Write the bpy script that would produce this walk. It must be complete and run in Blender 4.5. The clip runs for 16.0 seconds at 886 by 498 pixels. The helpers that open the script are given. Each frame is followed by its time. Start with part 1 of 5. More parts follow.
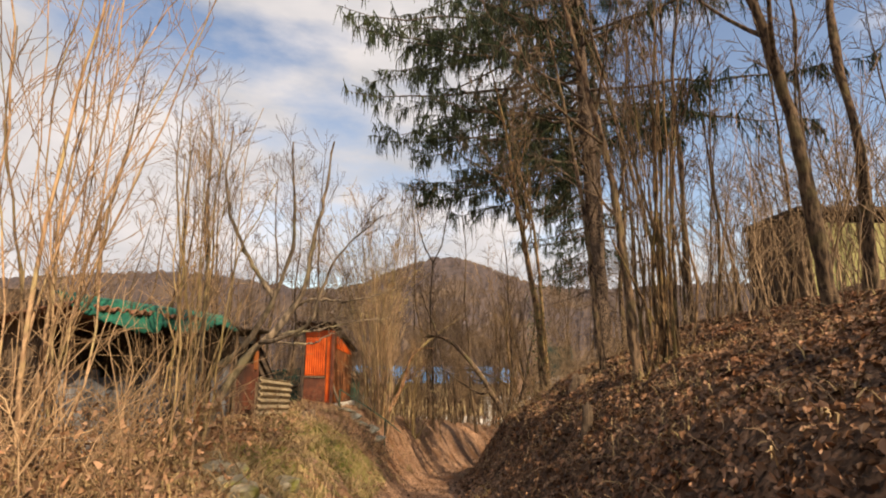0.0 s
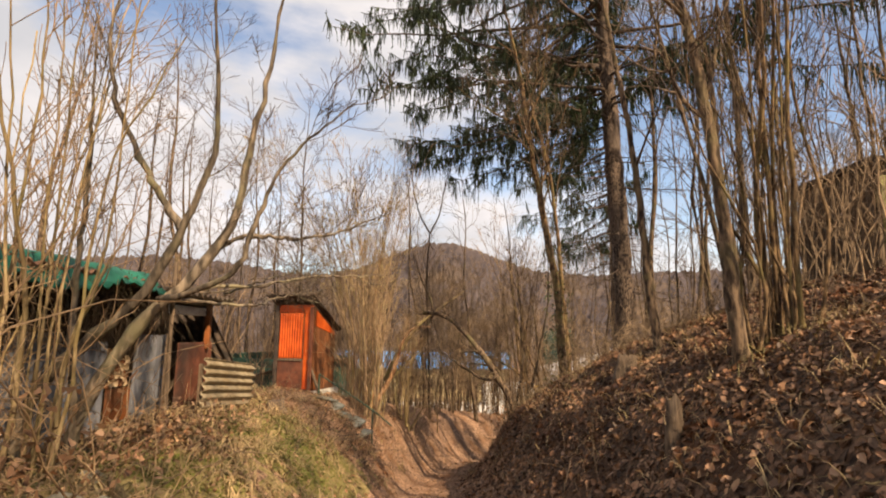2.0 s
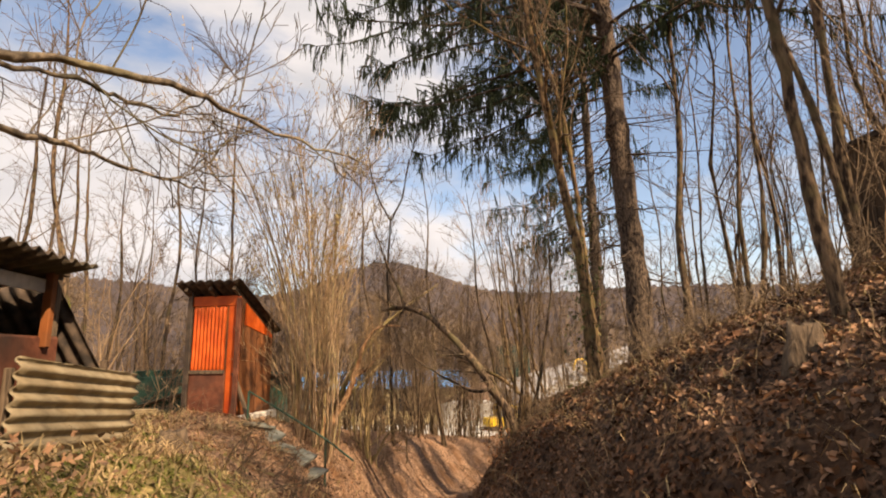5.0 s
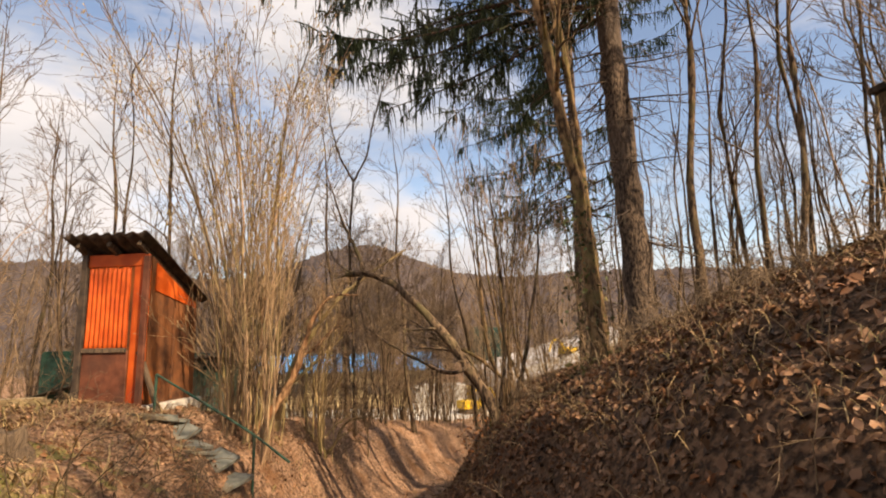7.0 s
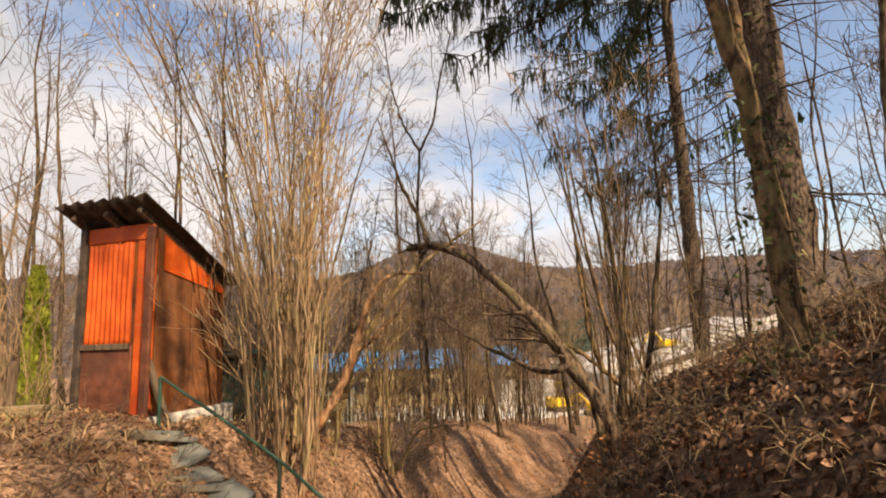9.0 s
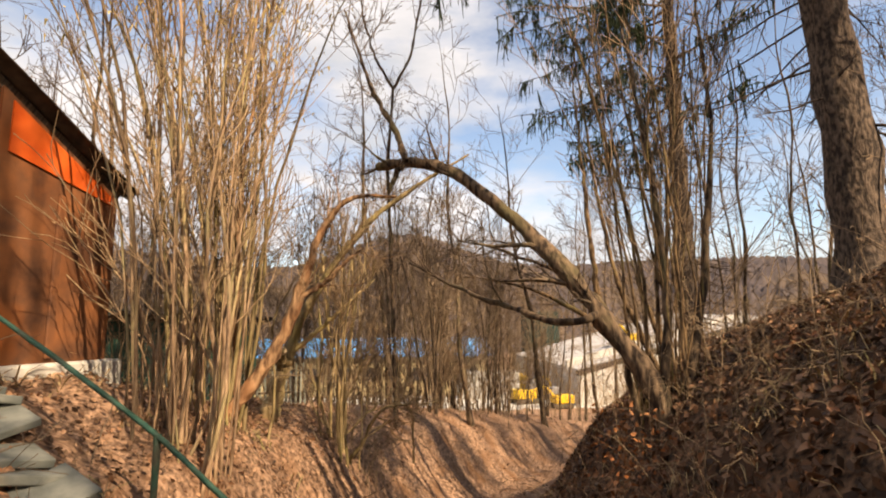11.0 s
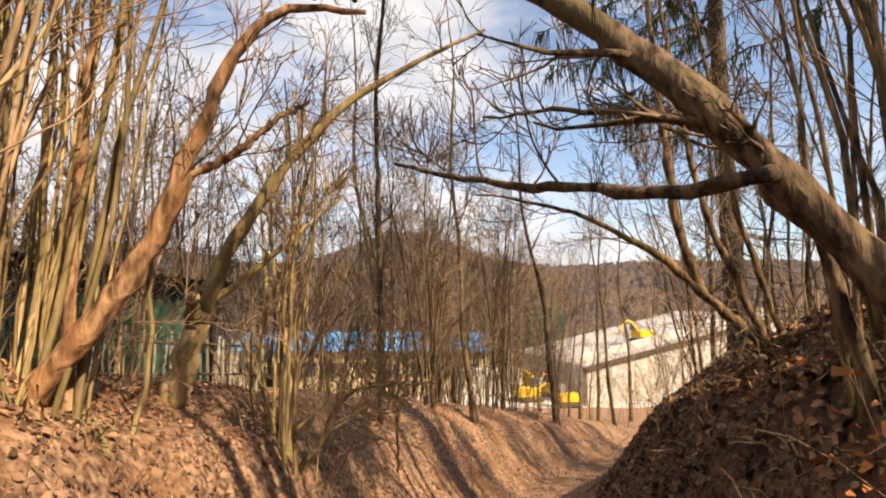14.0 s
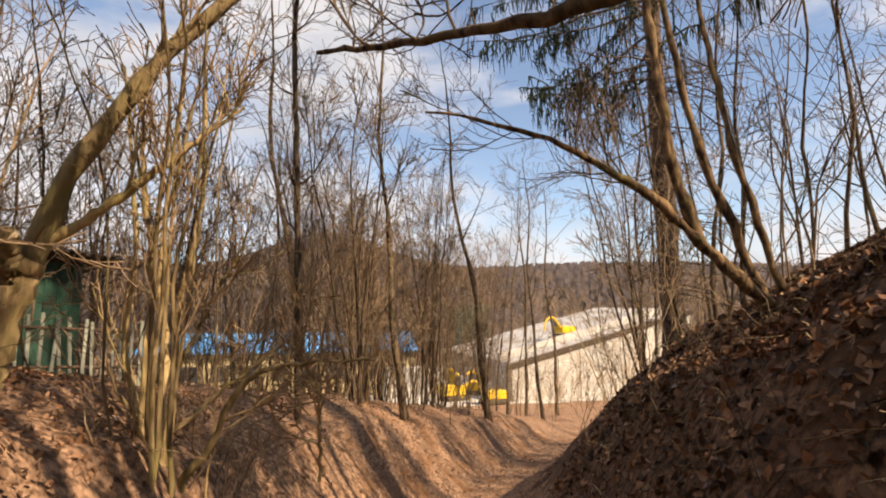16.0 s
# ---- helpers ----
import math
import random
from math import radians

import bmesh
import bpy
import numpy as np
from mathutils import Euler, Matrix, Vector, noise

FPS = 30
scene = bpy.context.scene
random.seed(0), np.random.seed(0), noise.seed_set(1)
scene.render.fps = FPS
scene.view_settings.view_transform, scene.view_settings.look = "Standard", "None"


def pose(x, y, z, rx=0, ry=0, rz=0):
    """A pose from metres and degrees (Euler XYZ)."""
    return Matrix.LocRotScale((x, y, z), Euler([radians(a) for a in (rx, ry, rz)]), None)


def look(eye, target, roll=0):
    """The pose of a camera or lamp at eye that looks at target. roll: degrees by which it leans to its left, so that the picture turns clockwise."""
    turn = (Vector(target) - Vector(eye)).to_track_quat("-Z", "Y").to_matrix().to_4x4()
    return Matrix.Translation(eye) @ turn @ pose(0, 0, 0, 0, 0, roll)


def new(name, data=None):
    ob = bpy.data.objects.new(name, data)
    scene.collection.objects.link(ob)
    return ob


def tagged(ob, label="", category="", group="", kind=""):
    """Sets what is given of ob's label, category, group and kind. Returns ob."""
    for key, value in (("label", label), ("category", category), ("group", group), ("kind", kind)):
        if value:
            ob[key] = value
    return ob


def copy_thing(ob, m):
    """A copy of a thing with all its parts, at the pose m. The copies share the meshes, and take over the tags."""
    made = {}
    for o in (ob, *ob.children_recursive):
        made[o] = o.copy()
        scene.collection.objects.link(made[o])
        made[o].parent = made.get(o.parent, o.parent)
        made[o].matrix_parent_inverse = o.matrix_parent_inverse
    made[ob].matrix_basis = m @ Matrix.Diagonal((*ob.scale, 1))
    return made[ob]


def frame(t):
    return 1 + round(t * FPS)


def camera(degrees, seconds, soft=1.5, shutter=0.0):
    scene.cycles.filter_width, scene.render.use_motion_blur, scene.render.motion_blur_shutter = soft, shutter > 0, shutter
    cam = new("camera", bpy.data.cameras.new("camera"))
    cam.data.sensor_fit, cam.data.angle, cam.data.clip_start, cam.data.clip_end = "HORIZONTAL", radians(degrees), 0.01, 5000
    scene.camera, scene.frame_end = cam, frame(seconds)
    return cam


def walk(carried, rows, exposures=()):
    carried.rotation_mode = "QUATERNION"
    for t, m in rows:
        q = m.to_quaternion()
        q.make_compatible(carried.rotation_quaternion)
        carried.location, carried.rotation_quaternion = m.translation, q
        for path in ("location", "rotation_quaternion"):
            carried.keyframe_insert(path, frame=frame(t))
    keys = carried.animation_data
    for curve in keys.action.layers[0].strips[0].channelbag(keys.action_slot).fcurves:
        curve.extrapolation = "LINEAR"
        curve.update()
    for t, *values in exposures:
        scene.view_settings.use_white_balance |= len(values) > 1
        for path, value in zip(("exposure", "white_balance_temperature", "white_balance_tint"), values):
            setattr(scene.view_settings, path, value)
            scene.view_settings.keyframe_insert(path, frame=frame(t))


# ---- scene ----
cam = camera(78.7, 16.0, 2.0)
PATH = [
    (0.0, 0.148, 0.162, 1.614, 100.38, -0.45, -0.21),
    (0.5, 0.121, 0.814, 1.589, 100.38, -0.93, -2.97),
    (1.0, 0.103, 1.439, 1.546, 100.21, -2.34, -3.87),
    (1.5, 0.055, 2.031, 1.474, 99.35, -2.84, -2.99),
    (2.0, 0.080, 2.555, 1.430, 98.94, -0.65, -0.70),
    (2.5, -0.014, 3.172, 1.301, 99.68, -1.24, -1.03),
    (3.0, -0.074, 3.787, 1.228, 100.06, -0.82, -1.28),
    (3.5, -0.175, 4.316, 1.173, 100.49, -0.71, -1.20),
    (4.0, -0.275, 4.862, 1.107, 100.80, -0.39, -2.60),
    (4.5, -0.338, 5.330, 1.071, 101.21, 0.36, -4.25),
    (5.0, -0.427, 5.855, 1.027, 101.07, 0.85, -6.30),
    (7.5, 0.007, 8.173, 0.875, 99.13, 1.06, -8.99),
    (8.0, 0.068, 8.688, 0.870, 99.55, 0.60, -6.35),
    (8.5, 0.099, 9.255, 0.846, 99.22, 0.91, -3.50),
    (9.0, 0.130, 9.766, 0.799, 99.07, 2.00, -0.31),
    (11.5, -0.111, 11.945, 0.243, 98.11, -1.17, -8.15),
    (12.0, -0.195, 12.257, 0.176, 98.01, -3.51, -18.65),
    (12.5, -0.142, 12.599, 0.073, 98.35, -2.62, -18.54),
    (13.0, -0.069, 13.035, 0.005, 98.51, -1.91, -15.58),
    (13.5, 0.095, 13.465, -0.079, 98.65, -0.66, -10.48),
    (14.0, 0.162, 13.931, -0.124, 98.25, -0.43, -4.33),
    (14.5, 0.202, 14.331, -0.190, 98.19, 0.03, 3.40),
    (15.0, 0.151, 14.657, -0.232, 98.07, -1.42, 0.77),
    (15.5, 0.199, 14.864, -0.305, 97.76, 0.04, -5.03),
    (16.0, 0.147, 15.061, -0.396, 98.45, 0.46, -12.43),
]
walk(cam, [(t, pose(x, y, z, rx, ry, rz)) for t, x, y, z, rx, ry, rz in PATH], [(0.0, 0.62, 8500, 19), (2.0, 0.77, 8450, 19), (5.0, 0.76, 8700, 20), (9.0, 0.77, 8600, 19), (13.0, 1.01, 8350, 18), (14.5, 0.88, 8250, 18), (16.0, 0.74, 8150, 18)])

# ---- light ----
SUN_AZ, SUN_EL = 141.0, 40.0
world = bpy.data.worlds.new("sky")
scene.world = world
world.use_nodes = True
wn, wl = world.node_tree.nodes, world.node_tree.links
wn.clear()
w_out = wn.new("ShaderNodeOutputWorld")
w_bg = wn.new("ShaderNodeBackground")
w_sky = wn.new("ShaderNodeTexSky")
w_sky.sky_type, w_sky.sun_disc = "NISHITA", False
w_sky.sun_elevation, w_sky.sun_rotation = radians(SUN_EL), radians(SUN_AZ)
w_sky.air_density, w_sky.dust_density = 1.0, 0.6
w_bg.inputs["Strength"].default_value = 0.071
w_tc = wn.new("ShaderNodeTexCoord")
w_map = wn.new("ShaderNodeMapping")
w_map.inputs["Scale"].default_value = (1.0, 1.0, 2.6)
w_map.inputs["Location"].default_value = (0.35, 0.1, 0.0)
w_noise = wn.new("ShaderNodeTexNoise")
w_noise.inputs["Scale"].default_value, w_noise.inputs["Detail"].default_value = 1.8, 9.0
w_noise.inputs["Roughness"].default_value = 0.55
w_ramp = wn.new("ShaderNodeValToRGB")
w_ramp.color_ramp.elements[0].position, w_ramp.color_ramp.elements[1].position = 0.4, 0.53
w_shade = wn.new("ShaderNodeTexNoise")
w_shade.inputs["Scale"].default_value, w_shade.inputs["Detail"].default_value = 3.1, 6.0
w_tone = wn.new("ShaderNodeValToRGB")
w_tone.color_ramp.elements[0].color, w_tone.color_ramp.elements[1].color = (4.9, 5.85, 7.2, 1), (7.1, 7.95, 9.2, 1)
w_tone.color_ramp.elements[0].position, w_tone.color_ramp.elements[1].position = 0.38, 0.62
w_mix = wn.new("ShaderNodeMixRGB")
wl.new(w_tc.outputs["Generated"], w_map.inputs["Vector"])
wl.new(w_map.outputs["Vector"], w_noise.inputs["Vector"])
wl.new(w_map.outputs["Vector"], w_shade.inputs["Vector"])
wl.new(w_noise.outputs["Fac"], w_ramp.inputs["Fac"])
wl.new(w_shade.outputs["Fac"], w_tone.inputs["Fac"])
wl.new(w_ramp.outputs["Color"], w_mix.inputs["Fac"])
w_clear = wn.new("ShaderNodeMixRGB")
w_clear.blend_type = "MULTIPLY"
w_clear.inputs["Fac"].default_value, w_clear.inputs["Color2"].default_value = 1.0, (1.6, 1.8, 1.95, 1)
wl.new(w_sky.outputs["Color"], w_clear.inputs["Color1"])
wl.new(w_clear.outputs["Color"], w_mix.inputs["Color1"])
wl.new(w_tone.outputs["Color"], w_mix.inputs["Color2"])
wl.new(w_mix.outputs["Color"], w_bg.inputs["Color"])
wl.new(w_bg.outputs["Background"], w_out.inputs["Surface"])
sun = new("sun", bpy.data.lights.new("sun", "SUN"))
sun.data.energy, sun.data.angle, sun.data.color = 5.0, radians(0.6), (1.0, 0.9, 0.74)
_sv = Vector((math.sin(radians(SUN_AZ)) * math.cos(radians(SUN_EL)), math.cos(radians(SUN_AZ)) * math.cos(radians(SUN_EL)), math.sin(radians(SUN_EL))))
sun.matrix_world = look(_sv * 40, (0, 0, 0))


# ---- materials ----
def material(name, c1, c2, scale=6.0, rough=0.85, bump=0.3, metal=0.0, c3=None, big=0.6, stretch=(1, 1, 1), vary=0.0, spread=0.16, island=0.0):
    """Two-scale noise between c1 and c2, large stains towards c3, fine relief."""
    m = bpy.data.materials.new(name)
    m.use_nodes = True
    n, l = m.node_tree.nodes, m.node_tree.links
    b = n["Principled BSDF"]
    b.inputs["Roughness"].default_value, b.inputs["Metallic"].default_value = rough, metal
    b.inputs["Specular IOR Level"].default_value = 0.25
    tc, mp = n.new("ShaderNodeTexCoord"), n.new("ShaderNodeMapping")
    mp.inputs["Scale"].default_value = stretch
    l.new(tc.outputs["Object"], mp.inputs["Vector"])
    fine, wide = n.new("ShaderNodeTexNoise"), n.new("ShaderNodeTexNoise")
    fine.inputs["Scale"].default_value, fine.inputs["Detail"].default_value = scale, 8.0
    wide.inputs["Scale"].default_value, wide.inputs["Detail"].default_value = big, 4.0
    l.new(mp.outputs["Vector"], fine.inputs["Vector"])
    l.new(tc.outputs["Object"], wide.inputs["Vector"])
    ramp = n.new("ShaderNodeValToRGB")
    ramp.color_ramp.elements[0].position, ramp.color_ramp.elements[1].position = 0.5 - spread, 0.5 + spread
    ramp.color_ramp.elements[0].color, ramp.color_ramp.elements[1].color = (*c1, 1), (*c2, 1)
    l.new(fine.outputs["Fac"], ramp.inputs["Fac"])
    mix = n.new("ShaderNodeMixRGB")
    mix.inputs["Color2"].default_value = (*(c3 or c1), 1)
    r2 = n.new("ShaderNodeValToRGB")
    r2.color_ramp.elements[0].position, r2.color_ramp.elements[1].position = 0.5, 0.66
    l.new(wide.outputs["Fac"], r2.inputs["Fac"])
    l.new(r2.outputs["Color"], mix.inputs["Fac"])
    l.new(ramp.outputs["Color"], mix.inputs["Color1"])
    last = mix.outputs["Color"]
    if vary or island:
        hs = n.new("ShaderNodeHueSaturation")
        mr = n.new("ShaderNodeMapRange")
        v = vary or island
        mr.inputs["To Min"].default_value, mr.inputs["To Max"].default_value = 1 - v, 1 + v
        if island:
            gi = n.new("ShaderNodeNewGeometry")
            l.new(gi.outputs["Random Per Island"], mr.inputs["Value"])
        else:
            oi = n.new("ShaderNodeObjectInfo")
            l.new(oi.outputs["Random"], mr.inputs["Value"])
        l.new(mr.outputs["Result"], hs.inputs["Value"])
        l.new(last, hs.inputs["Color"])
        last = hs.outputs["Color"]
    l.new(last, b.inputs["Base Color"])
    if bump:
        bp = n.new("ShaderNodeBump")
        bp.inputs["Strength"].default_value, bp.inputs["Distance"].default_value = bump, 0.03
        l.new(fine.outputs["Fac"], bp.inputs["Height"])
        l.new(bp.outputs["Normal"], b.inputs["Normal"])
    return m


# leaf mould darker than the lane soil: the right bank's shade is in its colour
M_MOULD = material("shade_dark_leaf_mould", (0.03, 0.018, 0.012), (0.19, 0.108, 0.064), 22, 0.95, 1.0, c3=(0.07, 0.036, 0.02), big=1.6, spread=0.12)
M_MOSSTURF = material("mossy_straw_turf", (0.1, 0.085, 0.025), (0.3, 0.225, 0.1), 16, 0.95, 1.0, c3=(0.16, 0.15, 0.04), big=1.3, spread=0.14)
M_SOIL = material("leafy_soil", (0.12, 0.068, 0.042), (0.42, 0.255, 0.16), 20, 0.95, 1.0, c3=(0.2, 0.1, 0.05), big=1.6, spread=0.11)
M_LEAF = material("dry_leaf", (0.12, 0.063, 0.036), (0.38, 0.23, 0.135), 3, 0.6, 0.2, c3=(0.2, 0.088, 0.04), big=1.5, island=0.65)
M_GRASS = material("dry_grass", (0.24, 0.16, 0.08), (0.4, 0.285, 0.15), 4, 0.8, 0.1, c3=(0.2, 0.165, 0.065), big=0.9, island=0.35)
M_GREEN = material("moss", (0.09, 0.1, 0.02), (0.2, 0.2, 0.05), 12, 0.9, 0.5)
M_BARK = material("grey_bark", (0.03, 0.02, 0.014), (0.17, 0.115, 0.072), 22, 0.95, 1.0, c3=(0.11, 0.088, 0.045), stretch=(1, 1, 0.3), vary=0.25, spread=0.1, big=2.5)
M_TWIG = material("brown_twig", (0.085, 0.06, 0.04), (0.19, 0.135, 0.088), 8, 0.85, 0.2, island=0.25)
M_HAZEL = material("tan_hazel_bark", (0.14, 0.085, 0.05), (0.37, 0.245, 0.147), 18, 0.75, 0.8, c3=(0.3, 0.24, 0.12), stretch=(1, 1, 0.3), vary=0.5, big=2.2, spread=0.12)
M_HTWIG = material("hazel_twig", (0.22, 0.14, 0.078), (0.38, 0.26, 0.15), 7, 0.8, 0.1, island=0.3)
M_CATKIN = material("hazel_catkin", (0.36, 0.27, 0.1), (0.52, 0.42, 0.2), 9, 0.8, 0.1, island=0.3)
M_SPRUCE = material("spruce_bark", (0.038, 0.028, 0.022), (0.16, 0.115, 0.084), 24, 0.95, 1.0, spread=0.1, c3=(0.13, 0.1, 0.08), stretch=(1, 1, 0.45))
M_NEEDLE = material("spruce_needles", (0.015, 0.027, 0.012), (0.058, 0.082, 0.034), 5, 0.7, 0.1, c3=(0.04, 0.045, 0.02), big=0.7, island=0.4)


# ---- mesh helpers ----
def mesh_from(name, verts, quads, mat, smooth=True):
    verts = np.ascontiguousarray(verts, dtype=np.float32)
    quads = np.ascontiguousarray(quads, dtype=np.int32)
    me = bpy.data.meshes.new(name)
    k = quads.shape[1]
    me.vertices.add(len(verts))
    me.vertices.foreach_set("co", verts.ravel())
    me.loops.add(quads.size)
    me.loops.foreach_set("vertex_index", quads.ravel())
    me.polygons.add(len(quads))
    me.polygons.foreach_set("loop_start", np.arange(0, quads.size, k, dtype=np.int32))
    me.polygons.foreach_set("loop_total", np.full(len(quads), k, dtype=np.int32))
    me.polygons.foreach_set("use_smooth", np.full(len(quads), smooth))
    me.update(calc_edges=True)
    me.materials.append(mat)
    return me


def thing(name, at=(0, 0, 0), rz=0.0, label="", category="", group="", kind=""):
    ob = new(name)
    ob.matrix_world = pose(*at, 0, 0, rz)
    return tagged(ob, label, category, group, kind)


def child(name, me, parent, label=""):
    ob = new(name, me)
    ob.parent = parent
    return tagged(ob, label)


def part(name, bm, mat, parent, label=""):
    me = bpy.data.meshes.new(name)
    bm.to_mesh(me)
    bm.free()
    me.materials.append(mat)
    return child(name, me, parent, label)


def tubes(P, R, sides=5):
    """Tapered tubes along B polylines of N points: P (B, N, 3), R (B, N)."""
    B, N, _ = P.shape
    T = np.gradient(P, axis=1)
    T /= np.linalg.norm(T, axis=2, keepdims=True) + 1e-9
    ref = np.where(np.abs(T[:, :1, 2:3]) > 0.8, np.array([1.0, 0.2, 0]), np.array([0, 0.1, 1.0]))
    U = np.cross(T, np.broadcast_to(ref, T.shape))
    U /= np.linalg.norm(U, axis=2, keepdims=True) + 1e-9
    V = np.cross(T, U)
    a = np.arange(sides) * 2 * np.pi / sides
    RR = R[:, :, None, None]
    if sides >= 7:
        g = np.random.default_rng(B * 31 + N)
        RR = RR * (1 + 0.09 * g.normal(size=(B, N, 1, 1)) * (np.arange(N) > 1)[None, :, None, None] + 0.09 * g.normal(size=(B, N, sides, 1)))
    ring = P[:, :, None] + RR * (U[:, :, None] * np.cos(a)[None, None, :, None] + V[:, :, None] * np.sin(a)[None, None, :, None])
    idx = np.arange(B * N * sides).reshape(B, N, sides)
    nx = np.roll(idx, -1, axis=2)
    q = np.stack([idx[:, :-1], nx[:, :-1], nx[:, 1:], idx[:, 1:]], axis=-1).reshape(-1, 4)
    return ring.reshape(-1, 3), q


def join(pieces):
    vs, qs, o = [], [], 0
    for v, q in pieces:
        vs.append(v)
        qs.append(q + o)
        o += len(v)
    return np.concatenate(vs), np.concatenate(qs)


def polyline(points, n, r0, r1, wob=0.0, rng=None):
    """A smooth curve through few points, as a batch of one."""
    p = np.array(points, float)
    k = np.concatenate([[0], np.cumsum(np.linalg.norm(np.diff(p, axis=0), axis=1))])
    u = np.linspace(0, k[-1], n)
    q = np.stack([np.interp(u, k, p[:, i]) for i in range(3)], 1)
    for _ in range(2):
        q[1:-1] = 0.25 * q[:-2] + 0.5 * q[1:-1] + 0.25 * q[2:]
    if rng is not None:
        q[1:] += rng.normal(0, wob, (n - 1, 3))
    return q[None], np.linspace(r0, r1, n)[None]


def sprout(P, R, k, length, angle, rng, n=6, start=0.25, up=0.15, wiggle=0.12, thin=0.6, tip=0.004, taper=0.5):
    """k shoots from each of the branches P, R."""
    B, N, _ = P.shape
    u = start + (1 - start) * rng.random((B, k)) ** 0.8
    f = u * (N - 1)
    i = np.minimum(f.astype(int), N - 2)
    w = (f - i)[..., None]
    b = np.arange(B)[:, None]
    base = P[b, i] * (1 - w) + P[b, i + 1] * w
    rad = (R[b, i] * (1 - w[..., 0]) + R[b, i + 1] * w[..., 0]) * thin
    t = P[b, i + 1] - P[b, i]
    t /= np.linalg.norm(t, axis=2, keepdims=True) + 1e-9
    r = rng.normal(size=t.shape)
    r -= (r * t).sum(2, keepdims=True) * t
    r /= np.linalg.norm(r, axis=2, keepdims=True) + 1e-9
    an = radians(angle) * (0.6 + 0.8 * rng.random((B, k, 1)))
    d = (t * np.cos(an) + r * np.sin(an)).reshape(-1, 3)
    L = (length * (0.5 + 0.8 * rng.random((B, k))) * (1 - taper * u)).reshape(-1, 1)
    pts = [base.reshape(-1, 3)]
    for _ in range(n - 1):
        d = d + rng.normal(0, wiggle, d.shape) + np.array([0, 0, up])
        d /= np.linalg.norm(d, axis=1, keepdims=True)
        pts.append(pts[-1] + d * L / (n - 1))
    C = np.stack(pts, 1)
    rr = rad.reshape(-1, 1)
    return C, np.maximum(rr * (1 - np.linspace(0, 1, n)[None] * 0.85), tip)


# ---- the ground ----
def path_x(y):
    return np.interp(y, [-60, 14, 17, 20, 23, 26, 29, 32, 36, 45, 60], [0, 0, 0.35, 1.2, 2.35, 3.7, 5.5, 7.6, 10.8, 19, 34])


def path_z(y):
    return np.interp(y, [-60, -10, 0, 5, 10, 15, 20, 27, 34, 45, 60], [4, 0.8, 0.0, -0.5, -0.98, -1.85, -2.5, -3.6, -4.4, -5.2, -5.6])


def bump_noise(x, y):
    return (np.sin(x * 1.7 + 1.3 * np.sin(y * 0.9)) * np.cos(y * 1.3 + np.sin(x * 0.7)) * 0.5 + np.sin(x * 4.1 + y * 2.3) * np.cos(y * 3.7 - x * 1.9) * 0.22 + np.sin(x * 9.3 - y * 7.7) * np.sin(y * 8.9 + x * 5.1) * 0.1)


def ground_z(x, y):
    x, y = np.asarray(x, float), np.asarray(y, float)
    xc, zp = path_x(y), path_z(y)
    slope = (path_x(y + 0.5) - path_x(y - 0.5))
    s = (x - xc) / np.sqrt(1 + slope ** 2)
    fall = np.interp(y, [-60, 18.5, 23, 34, 46], [1, 1, 0.85, 0.42, 0.12])
    low = np.interp(s, [0.5, 1.0, 2.0, 2.9, 4.9, 8.5, 30, 90], [0, 0.35, 1.5, 2.05, 2.78, 3.65, 8.0, 22])
    steep = np.interp(s, [0.55, 0.95, 1.75, 2.5, 3.2, 4.9, 8.5, 30, 90], [0, 0.36, 1.57, 2.12, 2.43, 3.12, 3.97, 8.0, 22])
    right = (low + (steep - low) * np.interp(y, [7.5, 10.5, 20, 25], [0, 1, 1, 0])) * fall
    top = np.interp(y, [-60, -5, 0, 5, 9, 12, 16, 18, 20, 24, 32, 40, 55, 400], [3, 1.2, 0.75, 0.5, 0.3, 0.15, 0.05, -0.45, -0.8, -1.35, -2.8, -4.6, -5.6, -7])
    rise = np.interp(-s, [0.5, 0.9, 1.6, 2.3, 3.0, 60], [0, 0.2, 0.72, 0.93, 1.0, 1.0])
    left = np.maximum(top - zp, 0) * rise
    z = zp + np.where(s > 0, right, left) + np.where(s < 0, 0.15, 0.1) * bump_noise(x, y) * np.clip(np.abs(s) - 0.2, 0.2, 1) + 0.04 * bump_noise(x * 3.1 + 5, y * 2.7)
    far = np.clip((y - 40) / 18, 0, 1)
    z = z * (1 - far) + far * (-5.6 - 0.012 * np.clip(y - 58, 0, 300))
    return z


